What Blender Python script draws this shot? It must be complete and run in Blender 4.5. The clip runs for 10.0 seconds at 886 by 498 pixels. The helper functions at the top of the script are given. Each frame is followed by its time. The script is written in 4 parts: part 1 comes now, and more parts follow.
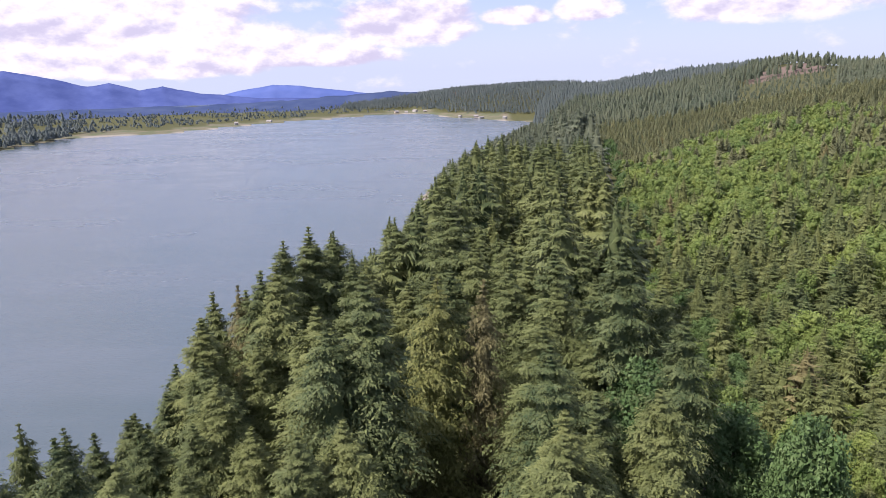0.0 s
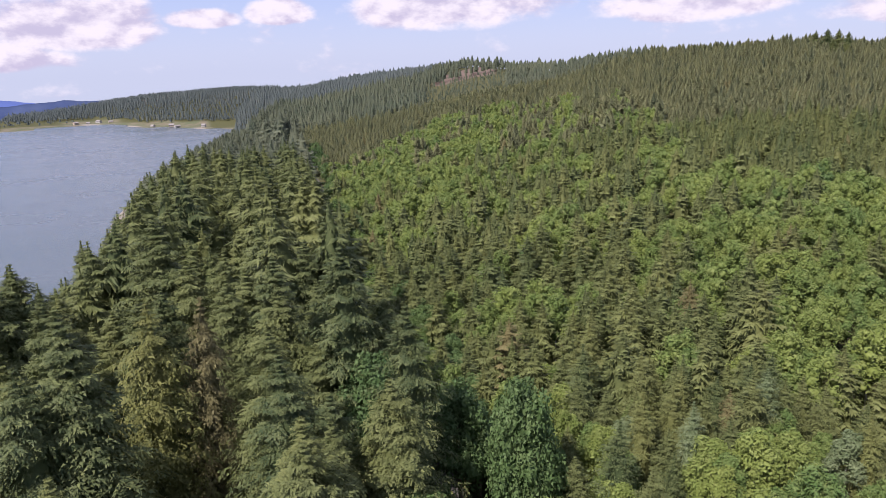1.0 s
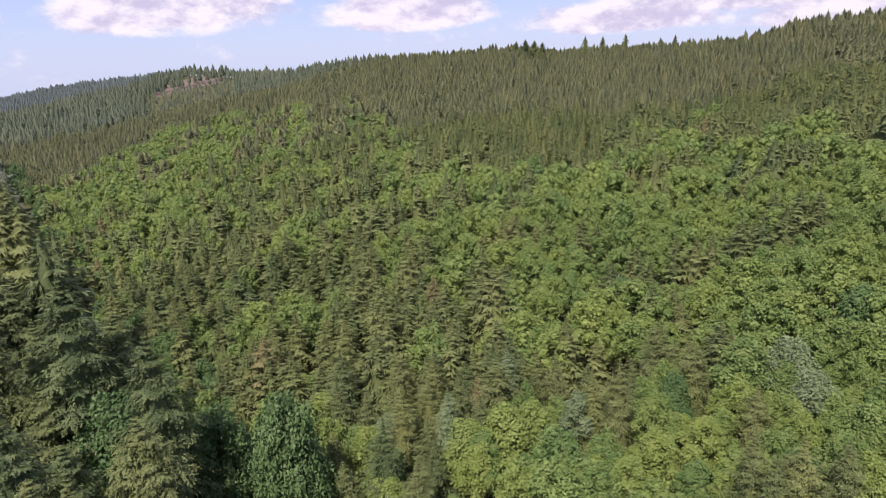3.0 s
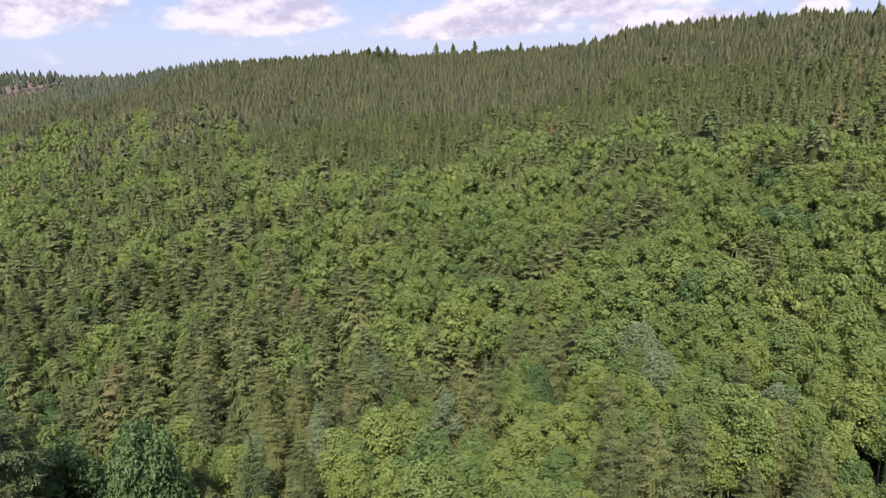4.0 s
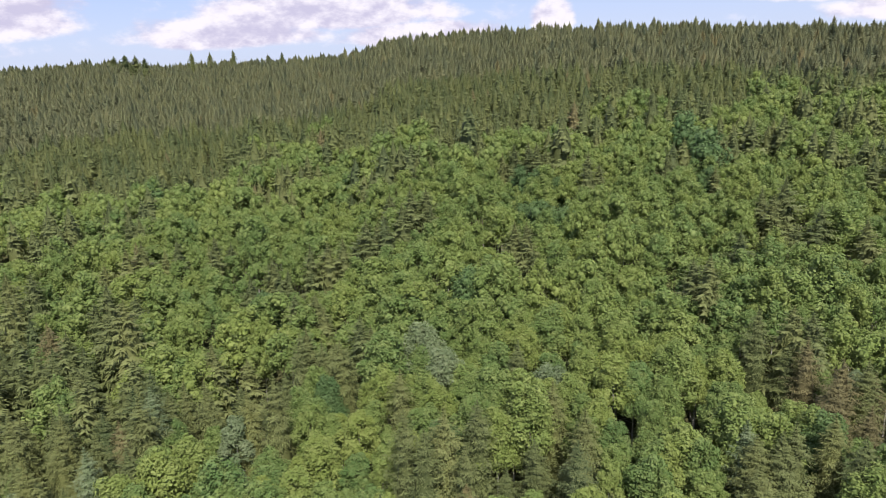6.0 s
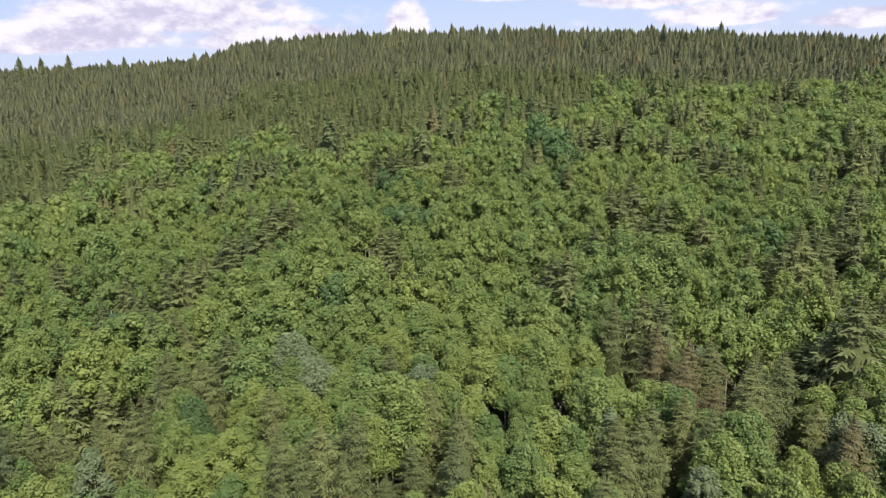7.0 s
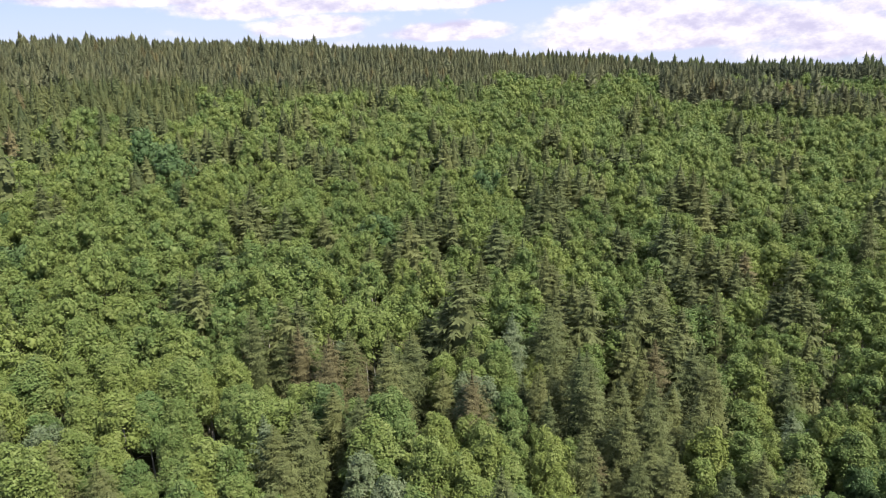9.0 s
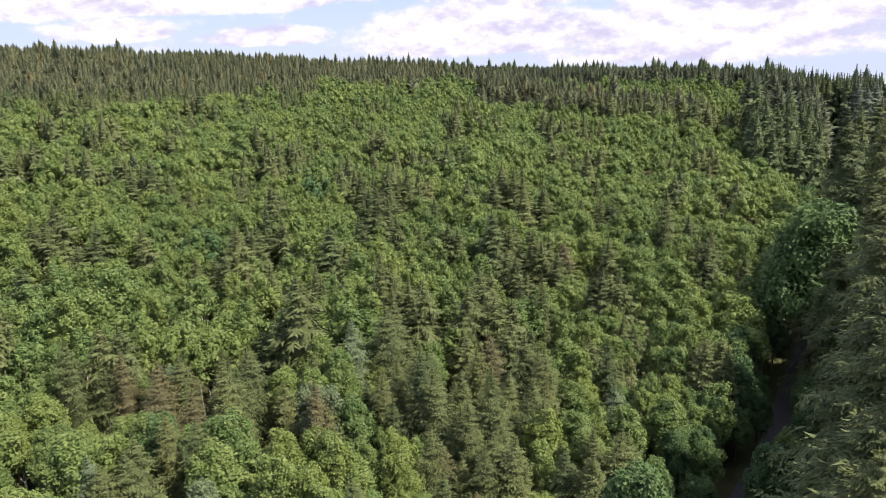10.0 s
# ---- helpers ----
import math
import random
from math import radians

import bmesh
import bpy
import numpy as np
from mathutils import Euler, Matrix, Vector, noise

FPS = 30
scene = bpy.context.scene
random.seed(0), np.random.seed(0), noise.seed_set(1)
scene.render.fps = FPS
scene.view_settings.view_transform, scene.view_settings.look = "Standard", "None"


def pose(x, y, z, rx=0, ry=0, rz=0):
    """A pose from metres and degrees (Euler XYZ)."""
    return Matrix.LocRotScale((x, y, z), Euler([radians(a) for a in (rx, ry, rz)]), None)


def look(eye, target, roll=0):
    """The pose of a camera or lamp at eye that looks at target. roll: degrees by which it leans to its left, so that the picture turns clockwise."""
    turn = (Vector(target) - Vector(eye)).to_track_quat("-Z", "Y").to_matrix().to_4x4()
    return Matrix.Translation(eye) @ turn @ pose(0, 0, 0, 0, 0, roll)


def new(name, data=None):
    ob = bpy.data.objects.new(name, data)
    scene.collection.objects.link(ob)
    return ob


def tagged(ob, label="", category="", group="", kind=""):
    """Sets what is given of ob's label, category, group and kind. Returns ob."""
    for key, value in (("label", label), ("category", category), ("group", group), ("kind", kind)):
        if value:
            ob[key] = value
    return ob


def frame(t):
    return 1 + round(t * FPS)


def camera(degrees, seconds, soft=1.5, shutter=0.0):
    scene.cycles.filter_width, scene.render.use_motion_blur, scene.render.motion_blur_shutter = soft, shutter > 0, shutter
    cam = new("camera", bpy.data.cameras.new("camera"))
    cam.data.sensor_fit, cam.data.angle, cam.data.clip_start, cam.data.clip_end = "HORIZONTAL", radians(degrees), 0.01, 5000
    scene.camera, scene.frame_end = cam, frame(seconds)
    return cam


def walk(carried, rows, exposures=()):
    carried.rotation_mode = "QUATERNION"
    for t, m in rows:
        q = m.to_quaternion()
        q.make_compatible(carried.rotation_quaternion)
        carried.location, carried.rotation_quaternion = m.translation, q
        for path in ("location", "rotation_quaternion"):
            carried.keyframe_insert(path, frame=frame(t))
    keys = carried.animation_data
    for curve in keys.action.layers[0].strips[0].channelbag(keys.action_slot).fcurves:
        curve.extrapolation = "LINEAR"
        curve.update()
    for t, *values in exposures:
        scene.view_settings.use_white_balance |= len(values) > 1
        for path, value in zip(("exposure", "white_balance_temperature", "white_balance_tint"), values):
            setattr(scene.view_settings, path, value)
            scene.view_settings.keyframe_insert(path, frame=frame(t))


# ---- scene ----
SEED = 11
rng = np.random.default_rng(SEED)

# ---- camera ----
H = 110.0          # eye over the lake's level
cam = camera(64.6, 10.0, soft=0.7)
TURN = [  # seconds, bearing, tilt, lean
    (0.0, 0.00, -14.35, -1.25), (0.5, 10.76, -14.41, -1.28), (1.0, 23.54, -14.57, -1.65), (1.5, 30.40, -14.58, -1.82),
    (2.0, 34.49, -14.54, -1.88), (2.5, 39.23, -14.57, -1.94), (4.0, 56.26, -14.57, -1.97), (4.5, 61.44, -14.52, -2.05),
    (5.0, 65.73, -14.44, -2.11), (5.5, 70.16, -14.40, -2.13), (7.0, 85.98, -14.52, -2.39), (7.5, 93.38, -14.59, -2.64),
    (8.0, 102.04, -14.78, -2.78), (8.5, 109.40, -14.91, -2.88), (9.0, 116.59, -15.08, -2.89), (9.5, 124.06, -15.25, -3.03),
    (10.0, 130.58, -15.39, -3.11),
]
walk(cam, [(t, Matrix.Translation((0, 0, H)) @ pose(0, 0, 0, 0, 0, -b) @ pose(0, 0, 0, 90 + p) @ pose(0, 0, 0, 0, 0, l)) for t, b, p, l in TURN],
     exposures=[(0.0, 0.80, 6500, 20), (0.5, 0.72, 6500, 21), (1.0, 0.60, 6500, 22), (2.0, 0.63, 6500, 22), (4.0, 0.66, 6500, 17), (7.0, 0.70, 6500, 14), (10.0, 0.86, 6500, 15)])

# ---- sky, sun ----
SUN_AZ, SUN_EL = -116.0, 50.0      # bearing and height
sun = new("sun", bpy.data.lights.new("sun", "SUN"))
sun.data.energy, sun.data.angle, sun.data.color = 5.0, radians(0.6), (1.0, 0.94, 0.84)
a, e = radians(SUN_AZ), radians(SUN_EL)
sun.matrix_world = look(Vector((math.sin(a) * math.cos(e), math.cos(a) * math.cos(e), math.sin(e))) * 500, (0, 0, 0))


class Net:
    """Short hand for node trees."""

    def __init__(self, tree):
        self.tree = tree
        tree.nodes.clear()

    def add(self, kind, inputs=None, **props):
        n = self.tree.nodes.new(kind)
        for k, v in props.items():
            setattr(n, k, v)
        for k, v in (inputs or {}).items():
            if hasattr(v, "is_output"):
                self.tree.links.new(v, n.inputs[k])
            else:
                n.inputs[k].default_value = v
        return n

    def math(self, op, a, b=0.0, clamp=False):
        return self.add("ShaderNodeMath", {0: a, 1: b}, operation=op, use_clamp=clamp).outputs[0]

    def vmath(self, op, a, b):
        return self.add("ShaderNodeVectorMath", {0: a, 1: b}, operation=op).outputs[0]

    def mix(self, f, a, b):
        n = self.add("ShaderNodeMix", data_type="RGBA")
        for i, v in ((0, f), (6, a), (7, b)):
            if hasattr(v, "is_output"):
                self.tree.links.new(v, n.inputs[i])
            else:
                n.inputs[i].default_value = v if i == 0 else (*v, 1)
        return n.outputs[2]

    def noise(self, vec, scale, detail=4, rough=0.55):
        return self.add("ShaderNodeTexNoise", {"Vector": vec, "Scale": scale, "Detail": detail, "Roughness": rough}).outputs["Fac"]

    def ramp(self, f, lo, hi):
        return self.add("ShaderNodeMapRange", {0: f, 1: lo, 2: hi, 3: 0.0, 4: 1.0}, interpolation_type="SMOOTHSTEP").outputs[0]


world = bpy.data.worlds.new("world")
scene.world = world
world.use_nodes = True
w = Net(world.node_tree)
sky = w.add("ShaderNodeTexSky", sky_type="NISHITA", sun_disc=False, sun_elevation=e, sun_rotation=a, air_density=1.0, dust_density=1.5, ozone_density=2.0)
way = w.add("ShaderNodeTexCoord").outputs["Generated"]
axes = w.add("ShaderNodeSeparateXYZ", {0: way}).outputs
bearing = w.math("DEGREES", w.math("ARCTAN2", axes[0], axes[1]))
rise = w.math("DEGREES", w.math("ARCSINE", axes[2]))
puff = w.vmath("MULTIPLY", way, (1.0, 1.0, 1.9))
lump = w.noise(puff, 13.0, 8, 0.60)
above = w.noise(w.vmath("ADD", puff, (-0.006, 0.0, 0.022)), 13.0, 8, 0.60)
bank = w.noise(puff, 3.0, 5, 0.55)
# cloud banks: bearing, height of the flat base, half breadth, depth
BANKS = [(-24, 0.4, 16, 2.2), (136, 0.6, 15, 2.8), (152, -0.8, 16, 3.4), (104, 4.2, 9, 2.0), (-26, 3.4, 17, 5.0), (-23, 2.0, 20, 2.6), (-12, 0.9, 11, 1.6), (-2.5, 2.6, 6.5, 3.4), (6, 3.7, 3.2, 1.0), (11.5, 4.0, 3.0, 1.5), (25, 3.9, 10, 4.5), (43, 3.7, 8.5, 3.4),
         (59, 2.6, 9, 2.2), (66, 3.9, 13, 2.8), (74, 2.2, 8, 1.6), (84, 2.9, 2.1, 2.3), (96, 5.2, 12, 1.6), (107, 2.6, 5, 1.5), (118, 1.8, 6, 1.2), (115, 4.6, 16, 2.6), (133, 2.0, 10, 2.2), (140, 4.2, 14, 3.4), (156, 1.6, 14, 4.4), (170, 2.0, 14, 6.0)]
field = None
for b_, h_, w_, d_ in BANKS:
    u_ = w.math("DIVIDE", w.math("SUBTRACT", bearing, b_), w_)
    v_ = w.math("SUBTRACT", rise, h_ + 0.12 * d_)
    v_ = w.math("MAXIMUM", w.math("DIVIDE", v_, d_), w.math("DIVIDE", v_, -0.35 * d_ - 0.3))
    m_ = w.math("SUBTRACT", 1.0, w.math("ADD", w.math("MULTIPLY", u_, u_), w.math("MULTIPLY", v_, v_)), True)
    field = m_ if field is None else w.math("MAXIMUM", field, m_)
field = w.math("MAXIMUM", field, w.math("MULTIPLY", w.ramp(bank, 0.46, 0.62), w.ramp(rise, 7.0, 12.0)))
cover = w.ramp(w.math("ADD", w.math("MULTIPLY", field, 0.95), w.math("MULTIPLY", w.math("SUBTRACT", lump, 0.5), 1.7)), 0.08, 0.58)
lit = w.ramp(w.math("ADD", w.math("SUBTRACT", lump, above), w.math("MULTIPLY", w.math("SUBTRACT", bank, 0.5), 0.25)), -0.15, 0.11)
cloud = w.mix(lit, (5.0, 4.85, 6.3), (7.8, 7.6, 8.2))
clear = w.mix(w.ramp(rise, -1.0, 9.0), (5.7, 6.5, 8.3), (3.7, 5.0, 8.3))
blue = w.mix(0.8, sky.outputs[0], clear)
shade = w.mix(cover, blue, cloud)
back = w.add("ShaderNodeBackground", {"Color": shade, "Strength": 0.080})
w.add("ShaderNodeOutputWorld", {"Surface": back.outputs[0]})


# ---- materials ----
def material(name):
    m = bpy.data.materials.new(name)
    m.use_nodes = True
    return m, Net(m.node_tree)


def close(n, color, rough=0.8, normal=None, spec=0.3):
    p = n.add("ShaderNodeBsdfPrincipled", {"Base Color": color, "Roughness": rough, "Specular IOR Level": spec})
    if normal is not None:
        n.tree.links.new(normal, p.inputs["Normal"])
    n.add("ShaderNodeOutputMaterial", {"Surface": p.outputs[0]})
    return p


def foliage(name, dark, light, tip, single, through_light=0.2, rough=0.6, spec=0.15):
    """Leaves or needles: one tint a tree, one shade a spray, paler fresh growth."""
    m, n = material(name)
    if single:
        tint = n.add("ShaderNodeObjectInfo").outputs["Random"]
    else:
        tint = n.add("ShaderNodeAttribute", attribute_name="tint").outputs["Fac"]
    isle = n.add("ShaderNodeNewGeometry").outputs["Random Per Island"]
    fresh = n.add("ShaderNodeAttribute", attribute_name="fresh").outputs["Fac"]
    co = n.add("ShaderNodeTexCoord").outputs["Object"]
    grain = n.noise(co, 0.8, 3, 0.6)
    c = n.mix(tint, dark, light)
    young = n.math("ADD", n.math("MULTIPLY", fresh, 0.6), n.math("MULTIPLY", isle, 0.22))
    c = n.mix(n.math("MULTIPLY", young, n.ramp(grain, 0.25, 0.65)), c, tip)
    p = n.add("ShaderNodeBsdfPrincipled", {"Base Color": c, "Roughness": rough, "Specular IOR Level": spec})
    q = n.add("ShaderNodeBsdfTranslucent", {"Color": c})
    s = n.add("ShaderNodeMixShader", {0: through_light, 1: p.outputs[0], 2: q.outputs[0]})
    n.add("ShaderNodeOutputMaterial", {"Surface": s.outputs[0]})
    return m


def bark(name, a_, b_):
    m, n = material(name)
    co = n.add("ShaderNodeTexCoord").outputs["Object"]
    f = n.noise(n.vmath("MULTIPLY", co, (6, 6, 1.5)), 1.5, 4)
    g = n.noise(co, 0.5, 2)
    c = n.mix(n.ramp(f, 0.35, 0.65), a_, b_)
    c = n.mix(n.math("MULTIPLY", n.ramp(g, 0.5, 0.7), 0.4), c, (0.10, 0.11, 0.06))
    bump = n.add("ShaderNodeBump", {"Height": f, "Strength": 0.6, "Distance": 0.05}).outputs[0]
    close(n, c, 0.9, bump, 0.2)
    return m


FIR = dict(dark=(0.034, 0.058, 0.026), light=(0.106, 0.122, 0.042), tip=(0.23, 0.255, 0.098))
YOUNG = dict(dark=(0.040, 0.062, 0.026), light=(0.118, 0.128, 0.044), tip=(0.21, 0.245, 0.092))
# YOUNG needles near the ridge, paler and greyer: some haze put into the colour
HAZY_UPPER = dict(dark=(0.046, 0.064, 0.038), light=(0.150, 0.148, 0.068), tip=(0.22, 0.24, 0.125))
ALDER = dict(dark=(0.072, 0.132, 0.040), light=(0.155, 0.200, 0.046), tip=(0.27, 0.31, 0.110))
MAPLE = dict(dark=(0.042, 0.088, 0.032), light=(0.082, 0.136, 0.042), tip=(0.17, 0.235, 0.10))
BROWN = dict(dark=(0.085, 0.080, 0.038), light=(0.128, 0.114, 0.052), tip=(0.24, 0.22, 0.10))
OLIVE = dict(dark=(0.080, 0.094, 0.028), light=(0.112, 0.122, 0.038), tip=(0.22, 0.23, 0.085))
GREY = dict(dark=(0.075, 0.112, 0.052), light=(0.115, 0.155, 0.072), tip=(0.26, 0.30, 0.17))
# needles of distant trees: haze put into the base colour, bluer farther off
HAZY_FAR = dict(dark=(0.052, 0.074, 0.052), light=(0.105, 0.120, 0.074), tip=(0.19, 0.205, 0.135))
HAZY_BLUE = dict(dark=(0.066, 0.090, 0.094), light=(0.105, 0.128, 0.122), tip=(0.17, 0.19, 0.175))
M_THING, M_MASS = {}, {}
for nm, kw in (("fir", FIR), ("young", YOUNG), ("alder", ALDER), ("maple", MAPLE), ("brown", BROWN), ("grey", GREY), ("olive", OLIVE), ("upper", HAZY_UPPER), ("far", HAZY_FAR), ("blue", HAZY_BLUE)):
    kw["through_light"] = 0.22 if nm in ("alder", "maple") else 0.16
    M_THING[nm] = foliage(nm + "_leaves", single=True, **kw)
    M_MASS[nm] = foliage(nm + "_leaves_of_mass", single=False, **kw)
M_BARK = bark("fir_bark", (0.075, 0.055, 0.042), (0.16, 0.125, 0.10))
M_PALE = bark("alder_bark", (0.20, 0.19, 0.165), (0.36, 0.35, 0.31))
M_DEAD = bark("bare_wood", (0.17, 0.12, 0.09), (0.30, 0.24, 0.19))


def ground_material():
    m, n = material("forest_floor")
    co = n.add("ShaderNodeTexCoord").outputs["Object"]
    zone = n.add("ShaderNodeAttribute", attribute_name="zone").outputs["Fac"]   # -1 felled ground, 0 woods, 1 grass flat, 2 beach
    f, g = n.noise(co, 0.35, 6), n.noise(co, 0.03, 4)
    woods = n.mix(f, (0.040, 0.048, 0.020), (0.095, 0.092, 0.042))
    grass = n.mix(n.ramp(g, 0.4, 0.6), (0.135, 0.122, 0.085), (0.085, 0.098, 0.055))
    sand = n.mix(f, (0.18, 0.165, 0.145), (0.25, 0.23, 0.205))
    felled = n.mix(f, (0.10, 0.074, 0.062), (0.16, 0.122, 0.104))
    c = n.mix(n.ramp(zone, 0.3, 0.7), woods, grass)
    c = n.mix(n.ramp(zone, 1.3, 1.7), c, sand)
    c = n.mix(n.ramp(zone, -0.3, -0.7), c, felled)
    bump = n.add("ShaderNodeBump", {"Height": f, "Strength": 0.8, "Distance": 0.4}).outputs[0]
    close(n, c, 0.95, bump, 0.1)
    return m


def water_material():
    m, n = material("lake_water")
    co = n.add("ShaderNodeTexCoord").outputs["Object"]
    # small wind waves, long across the wind
    v = n.vmath("MULTIPLY", co, (0.45, 1.0, 1.0))
    fine, long_ = n.noise(v, 0.9, 4, 0.6), n.noise(v, 0.12, 3)
    calm = n.noise(n.vmath("MULTIPLY", co, (1.0, 2.6, 1.0)), 0.004, 5, 0.6)
    hgt = n.math("ADD", fine, n.math("MULTIPLY", long_, 0.7))
    bump = n.add("ShaderNodeBump", {"Height": hgt, "Strength": 0.55, "Distance": 0.35}).outputs[0]
    c = n.mix(n.ramp(calm, 0.35, 0.65), (0.062, 0.086, 0.100), (0.082, 0.104, 0.124))
    p = close(n, c, 0.22, bump, 0.5)
    n.tree.links.new(n.math("ADD", n.math("MULTIPLY", n.ramp(calm, 0.4, 0.62), 0.12), 0.16), p.inputs["Roughness"])
    p.inputs["IOR"].default_value = 1.33
    return m


def asphalt_material():
    m, n = material("asphalt")
    co = n.add("ShaderNodeTexCoord").outputs["Object"]
    f, g = n.noise(co, 30, 3), n.noise(co, 0.3, 4)
    c = n.mix(n.math("ADD", n.math("MULTIPLY", f, 0.5), n.math("MULTIPLY", g, 0.5)), (0.04, 0.04, 0.04), (0.10, 0.095, 0.09))
    close(n, c, 0.9)
    return m


def plain(name, a_, b_, scale=1.0, rough=0.7):
    m, n = material(name)
    co = n.add("ShaderNodeTexCoord").outputs["Object"]
    close(n, n.mix(n.noise(co, scale, 5), a_, b_), rough)
    return m


M_GROUND, M_WATER, M_ROAD = ground_material(), water_material(), asphalt_material()
M_WALL = plain("house_wall", (0.30, 0.29, 0.27), (0.42, 0.41, 0.39), 0.5)
M_ROOF = plain("house_roof", (0.16, 0.15, 0.15), (0.30, 0.28, 0.27), 0.8)


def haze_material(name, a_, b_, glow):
    """Distant slopes: haze of the air before them painted as blue colour and glow."""
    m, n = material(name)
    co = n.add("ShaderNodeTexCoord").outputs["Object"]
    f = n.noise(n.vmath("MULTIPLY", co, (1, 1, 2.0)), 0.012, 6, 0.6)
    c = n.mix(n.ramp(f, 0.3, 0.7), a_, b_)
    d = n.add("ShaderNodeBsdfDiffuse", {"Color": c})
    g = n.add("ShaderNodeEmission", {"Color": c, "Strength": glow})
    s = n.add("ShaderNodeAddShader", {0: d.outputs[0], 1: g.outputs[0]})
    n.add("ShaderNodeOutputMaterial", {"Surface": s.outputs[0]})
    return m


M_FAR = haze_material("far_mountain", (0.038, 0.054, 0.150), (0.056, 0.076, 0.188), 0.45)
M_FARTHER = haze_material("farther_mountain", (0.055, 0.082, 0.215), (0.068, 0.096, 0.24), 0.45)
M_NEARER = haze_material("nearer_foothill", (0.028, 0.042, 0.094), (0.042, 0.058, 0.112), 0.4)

# ---- the lie of the land ----
RIDGE_AZ = [-10, 0, 8, 13, 21, 26, 33, 38, 45, 51, 54, 61, 65, 69, 71.5, 80, 90, 103, 115, 123, 128, 134, 141, 147, 155, 163, 180]
RIDGE_EL = [-1.75, -1.3, -0.9, -0.72, 0.15, 0.42, 0.32, 0.9, 1.1, 1.4, 1.0, 1.15, 1.25, 1.6, 2.45, 2.8, 2.7, 2.0, 1.1, 0.25, -0.1, -0.8, -1.3, -1.5, -2.0, -3.1, -4.0]
RIDGE_R = [2600, 2300, 2000, 1700, 1250, 1000, 760, 640, 560, 520, 530, 520, 500, 460, 420, 410, 400, 400, 410, 400, 400, 400, 400, 390, 370, 350, 340]


def coast_x(y):
    """Eastings of the near shore by northing."""
    return np.interp(y, [-600, -250, 0, 100, 150, 200, 250, 350, 620, 850, 1150, 1450, 1520], [-190, -130, -88, -78, -60, -48, -40, -31, -20, 40, 130, 190, 200])


def far_shore(az):
    """Range of the far shore by bearing."""
    return np.interp(az, [-180, -60, -32, -26.7, -21, -12.5, -5.4, -1.8, 1, 5.5, 8], [900, 1100, 1285, 1490, 1470, 1650, 1790, 1880, 1650, 1530, 1500])


def road_x(y):
    """Eastings of the road's middle by northing."""
    return np.interp(y, [-700, -420, -300, -190, -140, -92, -45, 0, 45, 93, 150, 230, 325, 450, 760], [260, 152, 107, 68, 51, 37, 28, 25, 28.5, 36, 42, 54.5, 80, 100, 150])


def smooth(a, b, x):
    t = np.clip((x - a) / (b - a), 0, 1)
    return t * t * (3 - 2 * t)


def bench(y):
    """Height of the shelf that carries the road."""
    return 52 - 0.12 * np.maximum(-500 - np.asarray(y, float), 0)


def ground_z(x, y):
    """Height of the ground over the lake's level."""
    x, y = np.asarray(x, float), np.asarray(y, float)
    r = np.hypot(x, y) + 1e-6
    az = np.degrees(np.arctan2(x, y))
    # coastal shelf with its bluff
    d1 = x - coast_x(y)
    low = 0.8 * smooth(320, 620, y)
    shelf = 54 * ((1 - low) * smooth(0, 62, d1) + low * smooth(50, 170, d1)) + 0.04 * d1 - 3 * smooth(0, -20, d1)
    shelf = np.where(d1 < 0, np.maximum(d1 * 0.1, -6), shelf)
    # hill east of the road
    e, rr = np.interp(az, RIDGE_AZ, RIDGE_EL), np.interp(az, RIDGE_AZ, RIDGE_R)
    top = H + rr * np.tan(np.radians(e)) - np.interp(rr, [350, 600, 1200, 2500], [10.2, 10.5, 14, 14])
    r0 = road_x(y) / np.maximum(np.sin(np.radians(np.clip(az, 3, 177))), 0.05)
    r0 = np.where(az > 120, r0, np.minimum(r0, rr * 0.8))
    top = np.where(r0 + 60 > rr, np.minimum(top, 62), top)
    rr = np.maximum(rr, r0 + 60)
    t = np.clip((r - r0) / (rr - r0), 0, 1)
    base = bench(y)
    hill = base + (top - base) * t ** 0.92 - 0.10 * np.maximum(r - rr, 0) * smooth(rr, rr + 60, r)
    hill = hill + 4.5 * smooth(840, 960, r) * smooth(21.5, 24, az) * (1 - smooth(27.2, 30, az))
    hill = np.maximum(hill, -320)
    z = np.where((az > 3) & (az < 177) & (r > r0), np.minimum(shelf + np.where(y > 600, 0.6 * np.maximum(x - road_x(y), 0), 400 * smooth(0, 30, d1)), hill), np.minimum(shelf, base))
    z = np.where(d1 < 12, np.minimum(z, shelf), z)
    # far side of the lake
    d2 = r - far_shore(az)
    far = np.where(d2 > 0, 0.6 + 0.0015 * d2 - 0.12 * np.maximum(d2 - 1200, 0), -np.minimum(-d2 * 0.05, 6))
    hills = 22 + (np.maximum(top, 30) - 22) * smooth(60, 480, d2)
    far = np.where((az > -12) & (az < 40), np.maximum(far, np.where(d2 > 60, hills * smooth(-12, 3, az) * smooth(60, 300, d2) - 0.10 * np.maximum(r - rr, 0), -9)), far)
    z = z - 0.25 * np.maximum(-430 - y, 0)
    near_far = smooth(260, 20, d1) * smooth(1300, 1520, y) * smooth(0, 40, d2)
    z = far * near_far + z * (1 - near_far)
    return np.where(d1 < 0, np.where(d2 > 0, far, np.maximum(-6, np.minimum(shelf, -0.3))), z)


